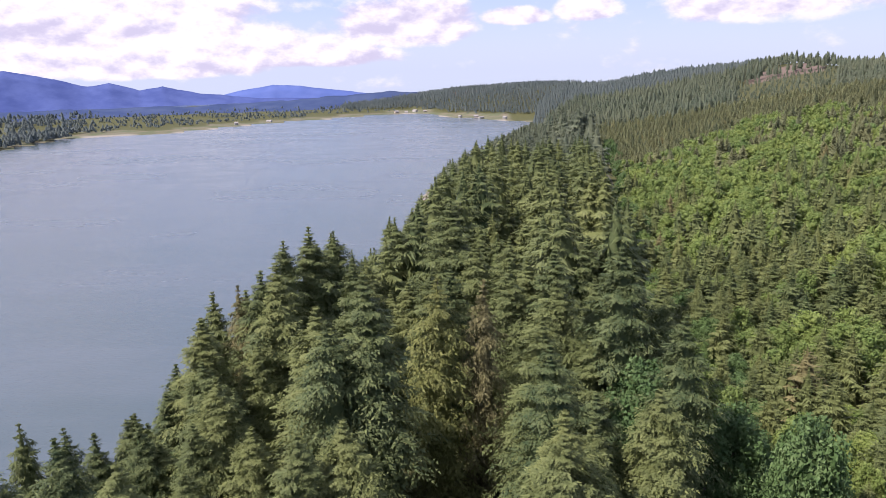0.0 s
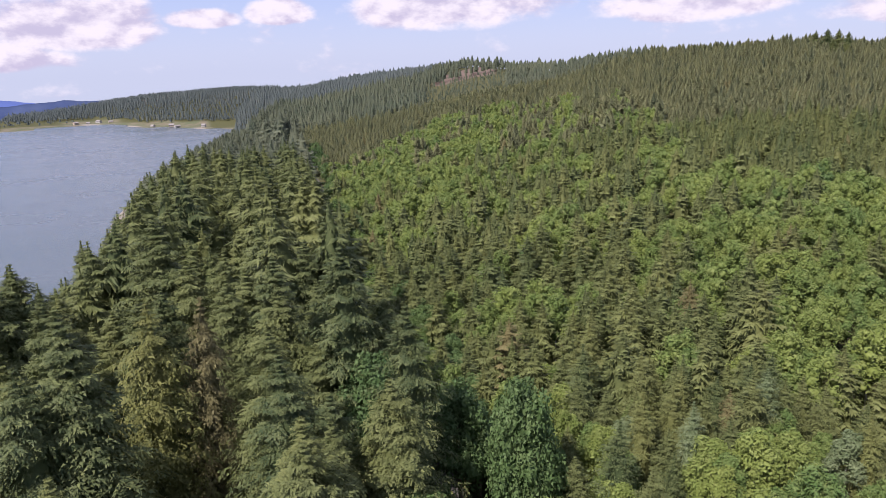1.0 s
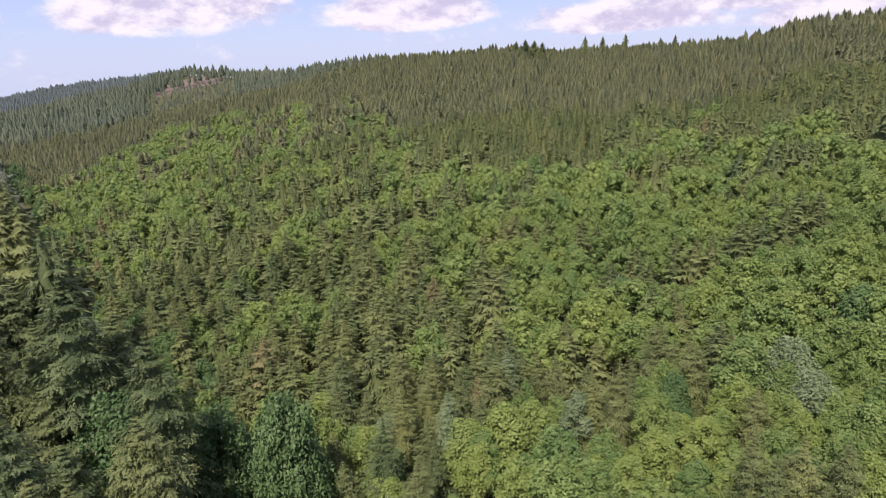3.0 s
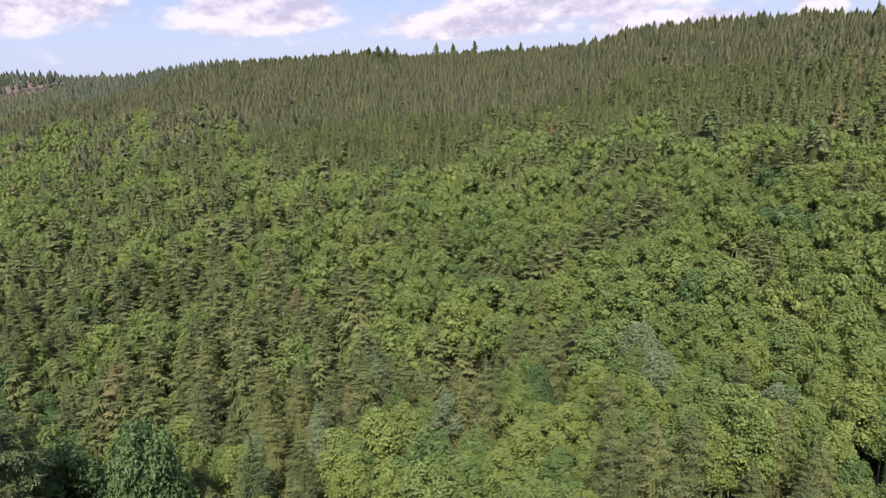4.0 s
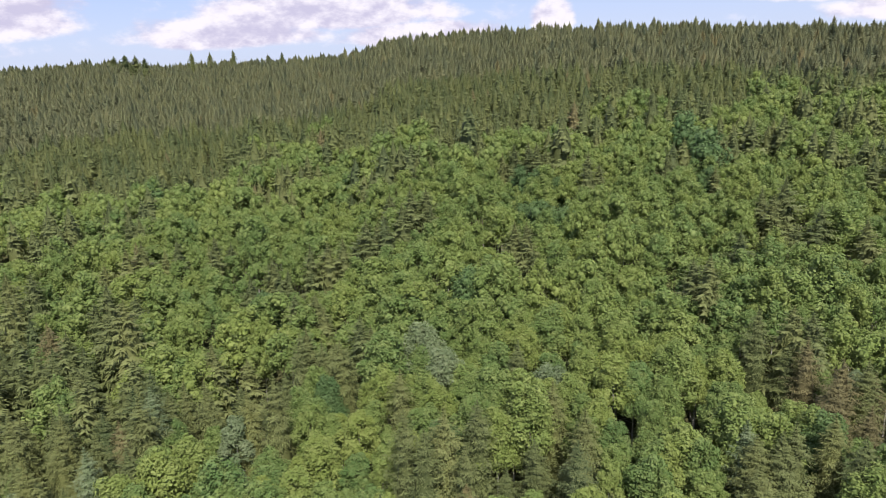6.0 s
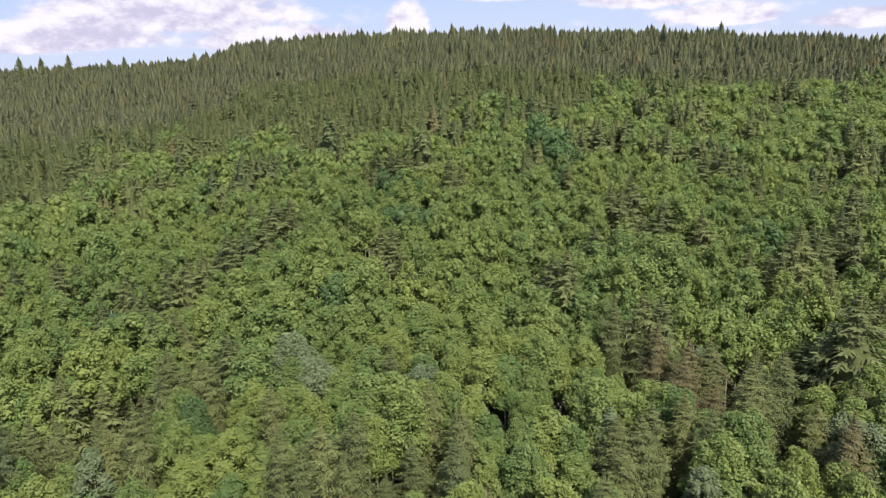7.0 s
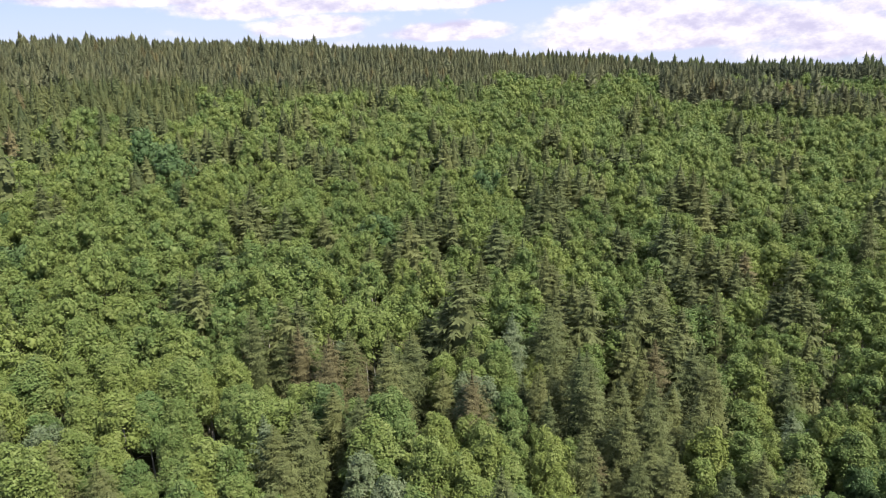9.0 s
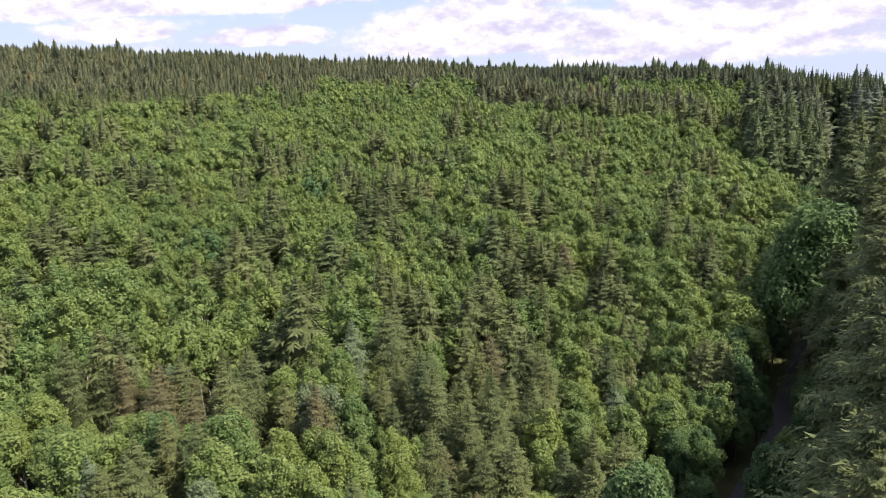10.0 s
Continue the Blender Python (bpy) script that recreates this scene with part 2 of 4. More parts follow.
def mesh_object(name, verts, faces, mats, index=None, parent=None, label="", **attrs):
    """A mesh from numpy arrays; faces all have the same number of corners."""
    me = bpy.data.meshes.new(name)
    verts, faces = np.asarray(verts, np.float32), np.asarray(faces, np.int32)
    k = faces.shape[1]
    me.vertices.add(len(verts))
    me.vertices.foreach_set("co", verts.ravel())
    me.loops.add(faces.size)
    me.loops.foreach_set("vertex_index", faces.ravel())
    me.polygons.add(len(faces))
    me.polygons.foreach_set("loop_start", np.arange(0, faces.size, k, dtype=np.int32))
    for m in mats:
        me.materials.append(m)
    if index is not None:
        me.polygons.foreach_set("material_index", np.asarray(index, np.int32))
    for key, val in attrs.items():
        me.attributes.new(key, "FLOAT", "POINT").data.foreach_set("value", np.asarray(val, np.float32))
    me.update(calc_edges=True)
    ob = new(name, me)
    ob.parent = parent
    if label:
        ob["label"] = label
    return ob


def grid_faces(nu, nv, wrap=False):
    i = np.arange(nu if wrap else nu - 1)
    j = np.arange(nv - 1)
    i, j = np.meshgrid(i, j, indexing="ij")
    i2 = (i + 1) % nu
    return np.stack([i * nv + j, i2 * nv + j, i2 * nv + j + 1, i * nv + j + 1], -1).reshape(-1, 4)


def wave(x, y, s, k=0.0):
    """Soft unevenness between 0 and 1."""
    x, y = x / s, y / s
    v = np.sin(x * 1.3 + 1.7 * np.sin(y * 0.9 + k) + k) + np.sin(y * 1.7 + 1.3 * np.sin(x * 1.1 - k) + 2 * k) + 0.6 * np.sin(2.9 * x + 2.3 * y + k) + 0.6 * np.sin(3.1 * y - 2.1 * x - k)
    return np.clip(0.5 + v / 5.2, 0, 1)


AZ = np.radians(np.arange(-180, 180, 1.25))
RAD = np.concatenate([[0.5], np.linspace(8, 240, 45), 240 * 1.038 ** np.arange(1, 81), [4950]])
ga, gr = np.meshgrid(AZ, RAD, indexing="ij")
gx, gy = gr * np.sin(ga), gr * np.cos(ga)
gz = ground_z(gx, gy)
gz = np.where(np.abs(gx - road_x(gy)) < 9, np.minimum(gz, bench(gy)), gz)
az_ = np.degrees(ga)
zone = np.zeros_like(gz)
d2_ = gr - far_shore(az_)
zone[(d2_ > -10) & (d2_ < 130) & (az_ < 6) & (gz < 12)] = 1
zone[((gx - coast_x(gy)) > -8) & ((gx - coast_x(gy)) < 14) & (gy > 380) & (gy < 720)] = 2
zone[(d2_ > -15) & (d2_ < 14) & (gz < 6)] = 2
zone[(az_ > 22.8) & (az_ < 27.8) & (gr > 860) & (gr < 985)] = -1
zone[(az_ > 0.8) & (az_ < 4.8) & (gr > 2010) & (gr < 2120)] = -1
ground = mesh_object("ground", np.stack([gx, gy, gz], -1).reshape(-1, 3), grid_faces(len(AZ), len(RAD), True)[:, ::-1], [M_GROUND], zone=zone.ravel())
tagged(ground, "uneven forest floor of brown soil and low growth", "ground", kind="structure")

wa, wr = np.meshgrid(np.radians(np.arange(-165, 16, 3.0)), np.array([40.0, 200, 600, 1500, 3000]), indexing="ij")
water = mesh_object("water", np.stack([wr * np.sin(wa), wr * np.cos(wa), wa * 0], -1).reshape(-1, 3), grid_faces(*wa.shape)[:, ::-1], [M_WATER])
tagged(water, "grey-green lake water with small wind ripples", "lake", kind="structure")

# road through the woods
ys = np.arange(-420, 760, 6.0)


def ribbon(name, off0, off1, up, m):
    rows = [[(road_x(y) + o, y, float(bench(y)) + up) for o in (off0, off1)] for y in ys]
    return mesh_object(name, np.array(rows).reshape(-1, 3), grid_faces(len(ys), 2), [m])


road = tagged(ribbon("road", -2.7, 2.7, 0.10, M_ROAD), "two-lane grey asphalt road between tall trees", "road", kind="structure")

# ---- distance ----


def ridge(name, label, dist, pts, foot, m, rough, seed):
    """A range of far mountains: bearing and height of its crest."""
    az = np.arange(pts[0][0], pts[-1][0] + 0.01, 0.2)
    top = np.interp(az, [p[0] for p in pts], [p[1] for p in pts])
    r = np.random.default_rng(seed)
    for s in (3.0, 1.2, 0.5, 0.2):
        k = np.arange(az[0] - s, az[-1] + 2 * s, s)
        top = top + np.interp(az, k, r.normal(0, rough * s ** 0.6, len(k)))
    rows, n = [], 9
    for j in range(n):
        u = j / (n - 1)
        d = dist - 420 * (1 - u) ** 1.2 * (dist / 4500) + 30 * np.sin(az * 1.7 + 5 * u) * (1 - u)
        ztop = H + dist * np.tan(np.radians(top))
        z = foot + (ztop - foot) * (u ** 1.25)
        a_ = np.radians(az)
        rows.append(np.stack([d * np.sin(a_), d * np.cos(a_), z], -1))
    v = np.stack(rows, 1)
    back_ = v[:, -1] * np.array([1.02, 1.02, 1]) - np.array([0, 0, 200])
    v = np.concatenate([v, back_[:, None]], 1)
    ob = mesh_object(name, v.reshape(-1, 3), grid_faces(len(az), n + 1)[:, ::-1], [m])
    ob.data.polygons.foreach_set("use_smooth", [True] * len(ob.data.polygons))
    return tagged(ob, label, "mountain", kind="structure")


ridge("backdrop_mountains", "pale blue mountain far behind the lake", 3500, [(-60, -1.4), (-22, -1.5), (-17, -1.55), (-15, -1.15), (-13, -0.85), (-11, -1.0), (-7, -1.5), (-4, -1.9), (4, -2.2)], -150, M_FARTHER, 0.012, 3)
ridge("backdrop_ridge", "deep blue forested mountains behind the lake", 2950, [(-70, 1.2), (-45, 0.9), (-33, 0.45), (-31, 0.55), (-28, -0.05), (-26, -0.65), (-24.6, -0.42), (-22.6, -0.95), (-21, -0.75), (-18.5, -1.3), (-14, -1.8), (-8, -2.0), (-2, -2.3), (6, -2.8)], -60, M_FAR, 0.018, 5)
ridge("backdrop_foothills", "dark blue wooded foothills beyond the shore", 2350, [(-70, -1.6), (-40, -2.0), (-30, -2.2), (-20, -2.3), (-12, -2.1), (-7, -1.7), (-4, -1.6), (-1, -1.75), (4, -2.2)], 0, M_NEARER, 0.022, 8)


# ---- trees ----
def unit(v):
    return v / np.maximum(np.linalg.norm(v, axis=-1, keepdims=True), 1e-6)


def join(parts):
    """Several meshes as one: corners, triangles, freshness of the growth."""
    vs, fs, gs, off = [], [], [], 0
    for v, f, *g in parts:
        vs.append(v)
        fs.append(f + off)
        gs.append(g[0] if g else np.zeros(len(v)))
        off += len(v)
    return np.concatenate(vs), np.concatenate(fs), np.concatenate(gs)


def blades(root, way_, side, length, width, fresh):
    """Pointed sprays: three corners each, wide near the root, freshest at the tip."""
    base = root + way_ * (length * 0.1)[:, None]
    s = side * (width * 0.5)[:, None]
    v = np.stack([base - s, base + s, root + way_ * length[:, None]], 1).reshape(-1, 3)
    g = np.stack([fresh * 0.4, fresh * 0.4, fresh], 1).ravel()
    return v, np.arange(len(v)).reshape(-1, 3), g


def lathe(rings, sides, r, jag=0.0):
    """Closed rings of quads: (height, radius)."""
    v = []
    for z, rad in rings:
        t = np.arange(sides) * 2 * math.pi / sides
        q = rad * (1 + jag * r.uniform(-1, 1, sides))
        v.append(np.stack([q * np.cos(t), q * np.sin(t), np.full(sides, z)], -1))
    v = np.concatenate(v)
    f = [[i * sides + j, i * sides + (j + 1) % sides, (i + 1) * sides + (j + 1) % sides, (i + 1) * sides + j] for i in range(len(rings) - 1) for j in range(sides)]
    f = np.array(f)
    return v, np.concatenate([f[:, [0, 1, 2]], f[:, [0, 2, 3]]])


def taper(below, radius, slope=0.42):
    """Radius of a conifer's crown at a depth under its tip."""
    return radius * np.tanh(slope * below / radius)


def tier_depths(height, radius, low, slope, step):
    """Depths under the tip at which whorls stand: closer near the tip."""
    out, below = [], 0.02 * height
    while below < height * (1 - low):
        out.append(below)
        below += max(step * float(taper(below, radius, slope)), 0.07 * step * height)
    return out


def inner_cone(r, height, radius, low, slope, share, sides=6):
    """Dense twigs round the stem, as one ragged cone."""
    depth = np.linspace(0.03, 1 - low, 6) * height
    rings = [(height * 0.985, 0.01)] + [(height - d - 0.1 * radius, share * float(taper(d, radius, slope))) for d in depth]
    return lathe(rings, sides, r, 0.22)


def conifer(seed, height, radius, step, arms, pairs, twigs, low=0.08, slope=0.40, droop=0.25, ragged=0.2, hang=0.5, core=0.45, lift=0.55, bare=0.0):
    """Crown of a conifer: whorls of boughs, each a spine with side sprays and, close by, twigs on those."""
    r = np.random.default_rng(seed)
    lop = r.uniform(0.80, 1.14, 7)
    arm = []
    for i, below in enumerate(tier_depths(height, radius, low, slope, step)):
        u = 1 - below / height
        reach = float(taper(below, radius, slope))
        n = max(4, round(arms * (0.6 + 0.4 * reach / radius)))
        for k in range(n):
            if r.uniform() < bare:
                continue
            phi = 2 * math.pi * (k + r.uniform(-0.35, 0.35)) / n + i * 2.4
            L = max(reach * lop[int(phi / (2 * math.pi) * 7) % 7] * (1 + ragged * r.uniform(-1.2, 0.9)), 0.012 * height)
            arm.append((phi, height - below + r.uniform(-0.3, 0.3) * step * reach, L, lift * (u - 0.40) + r.uniform(-0.12, 0.12)))
    phi, z0, L, rise = np.array(arm).T
    n = len(L)
    out = np.stack([np.cos(phi), np.sin(phi), phi * 0], -1)
    lat = np.stack([-out[:, 1], out[:, 0], phi * 0], -1)
    up = np.array([0, 0, 1.0])

    def spine(q):
        return out * (L * q)[:, None] + up * (z0 + L * (rise * q - droop * q * q))[:, None]

    def tangent(q):
        return unit(out + up * (rise - 2 * droop * q)[:, None])

    parts = []
    if pairs == 0:
        # far off: each bough a folded kite
        a_, b_ = spine(np.full(n, 0.08)), spine(r.uniform(0.95, 1.08, n))
        m_ = spine(r.uniform(0.5, 0.62, n)) - up * (hang * 0.34 * L)[:, None]
        for sg in (-1, 1):
            c_ = m_ + lat * (sg * 0.28 * L * r.uniform(0.8, 1.2, n))[:, None]
            g = np.stack([np.full(n, 0.1), r.uniform(0.4, 1, n), r.uniform(0.2, 0.6, n)], 1).ravel()
            parts.append((np.stack([a_, b_, c_], 1).reshape(-1, 3), np.arange(3 * n).reshape(-1, 3), g))
    for k in range(pairs):
        for sg in (-1, 1):
            q = np.clip(0.14 + 0.84 * (k + 0.5 + r.uniform(-0.4, 0.4, n)) / pairs, 0.05, 1)
            root, tan = spine(q), tangent(q)
            way_ = unit(tan * 0.62 + lat * (sg * r.uniform(0.35, 1.15, n))[:, None] - up * (hang * r.uniform(0.2, 1.6, n))[:, None])
            ln = L * (0.52 * (1 - q) + 0.17) * r.uniform(0.75, 1.25, n)
            face = unit(up * 0.75 + out * 0.6 + r.normal(0, 0.25, (n, 3)))
            side = unit(np.cross(face, way_))
            if twigs <= 1:
                parts.append(blades(root, way_, side, ln, np.maximum(0.75 * L / pairs, 0.26 * ln) * r.uniform(0.7, 1.1, n), np.clip(0.75 * q + r.uniform(-0.1, 0.3, n), 0, 1)))
                continue
            for j in range(twigs):
                s = (j + r.uniform(0.1, 0.9, n)) / twigs
                w2 = unit(way_ * 0.8 + side * ((-1) ** j * r.uniform(0.2, 0.9, n))[:, None] - up * (hang * r.uniform(0, 0.8, n))[:, None] + r.normal(0, 0.18, (n, 3)))
                s2 = unit(np.cross(face + r.normal(0, 0.25, (n, 3)), w2))
                l2 = np.minimum(ln * (0.55 / twigs + 0.16), 0.009 * height + 0.06) * r.uniform(0.7, 1.4, n) + 0.006 * radius
                parts.append(blades(root + way_ * (ln * s * 0.85)[:, None], w2, s2, l2, l2 * r.uniform(0.38, 0.62, n), np.clip(0.6 * np.maximum(q, s) + r.uniform(-0.1, 0.45, n), 0, 1)))
    if pairs:
        q = np.full(n, 0.84)
        way_ = unit(tangent(q) + r.normal(0, 0.1, (n, 3)))
        face = unit(up * 0.8 + out * 0.5 + r.normal(0, 0.2, (n, 3)))
        tl = np.minimum(L * 0.24, 0.018 * height + 0.1) if twigs > 1 else L * 0.24
        parts.append(blades(spine(q), way_, unit(np.cross(face, way_)), tl, tl * 0.45, r.uniform(0.6, 1, n)))
    # leading shoot
    k = 5
    t = np.arange(k) * 2 * math.pi / k
    way_ = unit(np.stack([np.cos(t) * 0.16, np.sin(t) * 0.16, t * 0 + 1], -1))
    parts.append(blades(np.tile([0, 0, 0.955 * height], (k, 1)), way_, unit(np.cross(way_, [[0.3, 0.5, 0.1]])), np.full(k, 0.035 * height), np.full(k, 0.010 * height), np.full(k, 0.7)))
    if core:
        parts.append(inner_cone(r, height * 0.985, radius, low + 0.02, slope, core))
    return join(parts)


def broadleaf(seed, height, radius, lobes, leaves, size, low=0.35, heart=0.72, sides=6, lump=1.0):
    """Crown of an alder or maple: lobes of leaves round dense hearts."""
    r = np.random.default_rng(seed)
    c0, ry = height * (low + 1) / 2, height * (1 - low) / 2
    parts = []
    for k in range(lobes):
        g = (k + 0.5) / lobes
        zz = 1 - 1.6 * g
        ph = k * 2.39996 + r.uniform(-0.4, 0.4)
        q = math.sqrt(max(0, 1 - zz * zz))
        slim = 0.70 if zz > 0 else 0.98
        c = np.array([q * math.cos(ph) * radius * 0.66 * slim, q * math.sin(ph) * radius * 0.66 * slim, c0 + zz * ry * 0.74]) + r.normal(0, 0.10 * radius, 3)
        lr = radius * lump * r.uniform(0.30, 0.50) * (0.85 if zz > 0.5 else 1.0)
        tone = r.uniform(0.0, 1.0)
        d = unit(r.normal(0, 1, (leaves, 3)) + np.array([0, 0, 0.5]) + 0.7 * (c - [0, 0, c0]) / radius)
        deep = r.uniform(0.62, 1.22, leaves)
        p = c + d * (lr * deep)[:, None] * np.array([1, 1, 1.15])
        nrm = unit(d + r.normal(0, 0.62, (leaves, 3)) + np.array([0, 0, 0.2]))
        wv = unit(np.cross(nrm, r.normal(0, 1, (leaves, 3))))
        sd = np.cross(nrm, wv)
        ln = size * r.uniform(0.65, 1.4, leaves)
        parts.append(blades(p - wv * (ln * 0.5)[:, None], wv, sd, ln, ln * r.uniform(0.45, 0.85, leaves), np.clip(tone + r.uniform(-0.4, 0.4, leaves), 0, 1)))
        if heart:
            v, f = lathe([(1.0, 0.1), (0.6, 0.78), (-0.2, 0.95), (-0.9, 0.1)], sides, r, 0.25)
            parts.append((v * np.array([1, 1, 1.1]) * lr * heart + c, f, np.full(len(v), tone * 0.6)))
    return join(parts)


def stem(seed, height, r0, sides=6, lean=0.02, limbs=0, reach=1.0, start=0.35):
    """A tapered trunk with its limbs."""
    r = np.random.default_rng(seed)
    rings = [(height * u, r0 * (1 - u) ** 0.9 * (1.35 if u == 0 else 1) + 0.01) for u in (0, 0.04, 0.25, 0.5, 0.75, 1)]
    parts = [lathe(rings, sides, r, 0.08)]
    for k in range(limbs):
        u = start + (0.92 - start) * k / max(1, limbs - 1)
        phi = k * 2.4 + r.uniform(-0.4, 0.4)
        L = reach * (1.15 - 0.8 * u) * r.uniform(0.7, 1.1)
        a_ = np.array([0, 0, height * u])
        b_ = a_ + np.array([math.cos(phi) * L, math.sin(phi) * L, L * r.uniform(0.2, 0.8)])
        v, f = lathe([(0, r0 * 0.30 * (1 - u) + 0.02), (0.5, r0 * 0.2 * (1 - u) + 0.015), (1, 0.008)], 4, r)
        v = a_ + (b_ - a_) * v[:, 2:3] + np.stack([v[:, 0], v[:, 1], v[:, 2] * 0], -1)
        parts.append((v, f))
    v, f, _ = join(parts)
    v = v + np.stack([np.sin(v[:, 2] * 0.35 + seed) * lean * v[:, 2] * 0.3, np.cos(v[:, 2] * 0.3 + seed) * lean * v[:, 2] * 0.3, v[:, 2] * 0], -1)
    return v, f


# kinds of tree: crown at four grains, trunk
KINDS = {}


def kind(name, crowns, trunk_args, leaf, trunk_mat):
    KINDS[name] = dict(crowns=crowns, trunk=trunk_args, leaf=leaf, bark=trunk_mat)


kind("douglas_fir", [[conifer(20 + i, 30, 5.4 + 0.6 * i, 0.23, 12, 11, 8, 0.10, 0.52 - 0.03 * i, 0.22, 0.5, 0.5, 0.45, bare=0.1) for i in range(5)],
                     [conifer(30 + i, 30, 5.4 + 0.5 * i, 0.28, 8, 9, 1, 0.10, 0.50, 0.22, 0.45, 0.6, 0.55, bare=0.05) for i in range(5)],
                     [conifer(40 + i, 30, 5.2 + 0.4 * i, 0.40, 8, 3, 1, 0.15, 0.46, 0.20, 0.40, 0.6, 0.6) for i in range(6)],
                     [conifer(45 + i, 30, 5.0 + 0.3 * i, 0.70, 7, 0, 1, 0.30, 0.42, 0.15, 0.35, 0.8, 0.66, 0.8) for i in range(6)]], (28, 0.42), "fir", M_BARK)
kind("young_fir", [[conifer(50 + i, 12, 2.3 + 0.2 * i, 0.27, 10, 7, 4, 0.06, 0.44, 0.16, 0.36, 0.42, 0.48, 0.75, 0.05) for i in range(6)],
                   [conifer(60 + i, 12, 2.2 + 0.18 * i, 0.29, 10, 6, 1, 0.06, 0.46, 0.14, 0.40, 0.45, 0.58, 0.8) for i in range(6)],
                   [conifer(70 + i, 12, 2.2 + 0.16 * i, 0.36, 8, 2, 1, 0.30, 0.48, 0.12, 0.34, 0.55, 0.62, 0.95) for i in range(7)],
                   [conifer(75 + i, 12, 2.2 + 0.16 * i, 0.42, 10, 0, 1, 0.35, 0.44, 0.12, 0.34, 0.8, 0.60, 0.95) for i in range(7)]], (11.5, 0.16), "young", M_BARK)
kind("alder_tree", [[broadleaf(80 + i, 13, 2.4 + 0.2 * i, 44, 190, 0.26, 0.35, 0.55, 5, 0.72) for i in range(6)],
                    [broadleaf(90 + i, 13, 2.5 + 0.2 * i, 20, 80, 0.35, 0.4, 0.58, 5, 0.84) for i in range(5)],
                    [broadleaf(100 + i, 13, 2.5 + 0.2 * i, 11, 58, 0.42, 0.5, 0.66, 5) for i in range(5)],
                    [broadleaf(105 + i, 13, 2.5 + 0.2 * i, 8, 36, 0.58, 0.5, 0.70, 5) for i in range(5)]], (12, 0.15), "alder", M_PALE)
kind("maple_tree", [[broadleaf(110 + i, 15, 4.2 + 0.3 * i, 60, 250, 0.36, 0.22, 0.56, 5, 0.70) for i in range(4)],
                    [broadleaf(120 + i, 15, 4.3, 20, 120, 0.48, 0.25, 0.65, 5) for i in range(3)],
                    [broadleaf(130 + i, 15, 4.3, 14, 60, 0.66, 0.35, 0.68, 5) for i in range(3)]], (13, 0.3), "maple", M_BARK)
kind("cedar_tree", [[conifer(140 + i, 27, 4.4, 0.28, 9, 9, 7, 0.05, 0.40, 0.40, 0.45, 1.1, 0.3, bare=0.12) for i in range(2)]], (27, 0.5), "brown", M_DEAD)
THING_MESH = {}


def single_tree(name, variant, x, y, z, turn, scale, wide, leaf, label, category, group):
    """One tree as a thing: trunk and crown under an empty at its foot."""
    k = KINDS[name]
    key = (name, variant, leaf)
    if key not in THING_MESH:
        th, tr = k["trunk"]
        broad = name in ("alder_tree", "maple_tree")
        v, f = stem(variant + 7, th * 0.97, tr, 7, 0.03 if broad else 0.008, 9 if broad else 0, 2.3 if broad else 1, 0.3)
        a_ = mesh_object("trunk", v, f, [k["bark"]])
        v, f, g = k["crowns"][0][variant % len(k["crowns"][0])]
        b_ = mesh_object("crown", v, f, [M_THING[leaf]], fresh=g)
        THING_MESH[key] = (a_.data, b_.data)
        bpy.data.objects.remove(a_)
        bpy.data.objects.remove(b_)
    base = new(name)
    base.matrix_basis = Matrix.Translation((x, y, z)) @ Matrix.Rotation(turn, 4, "Z") @ Matrix.Diagonal((wide, wide, scale, 1))
    for nm, me in zip(("trunk", "crown"), THING_MESH[key]):
        ob = new(nm, me)
        ob.parent = base
    return tagged(base, label, category, group)


def tree_mass(name, label, kind_name, grain, xs, ys_, zs, scale, wide, tint, leaf, seed, trunk=True):
    """Woods that nobody could count: one mesh."""
    k = KINDS[kind_name]
    r = np.random.default_rng(seed)
    tv, tf, tm, tt, tg, off = [], [], [], [], [], 0
    pool = k["crowns"][min(grain, len(k["crowns"]) - 1)]
    pick = r.integers(0, len(pool), len(xs))
    turn = r.uniform(0, 2 * math.pi, len(xs))
    th, tr = k["trunk"]
    sv, sf = lathe([(0, tr), (th * 0.55, tr * 0.6)], 3, r)
    for i, (v, f, g) in enumerate(pool):
        m = np.zeros(len(f), int)
        if trunk:
            m = np.concatenate([m, np.ones(len(sf), int)])
            v, f, g = join([(v, f, g), (sv, sf)])
        idx = np.nonzero(pick == i)[0]
        if not len(idx):
            continue
        c, s = np.cos(turn[idx])[:, None], np.sin(turn[idx])[:, None]
        X = (v[None, :, 0] * c - v[None, :, 1] * s) * wide[idx, None] + xs[idx, None]
        Y = (v[None, :, 0] * s + v[None, :, 1] * c) * wide[idx, None] + ys_[idx, None]
        Z = v[None, :, 2] * scale[idx, None] + zs[idx, None]
        tv.append(np.stack([X, Y, Z], -1).reshape(-1, 3))
        tf.append((f[None] + (np.arange(len(idx)) * len(v))[:, None, None] + off).reshape(-1, 3))
        tm.append(np.tile(m, len(idx)))
        tt.append(np.repeat(tint[idx], len(v)))
        tg.append(np.tile(g, len(idx)))
        off += len(idx) * len(v)
    ob = mesh_object(name, np.concatenate(tv), np.concatenate(tf), [M_MASS[leaf], k["bark"]], np.concatenate(tm), tint=np.concatenate(tt), fresh=np.concatenate(tg))
    return tagged(ob, label, "forest", kind="stuff")


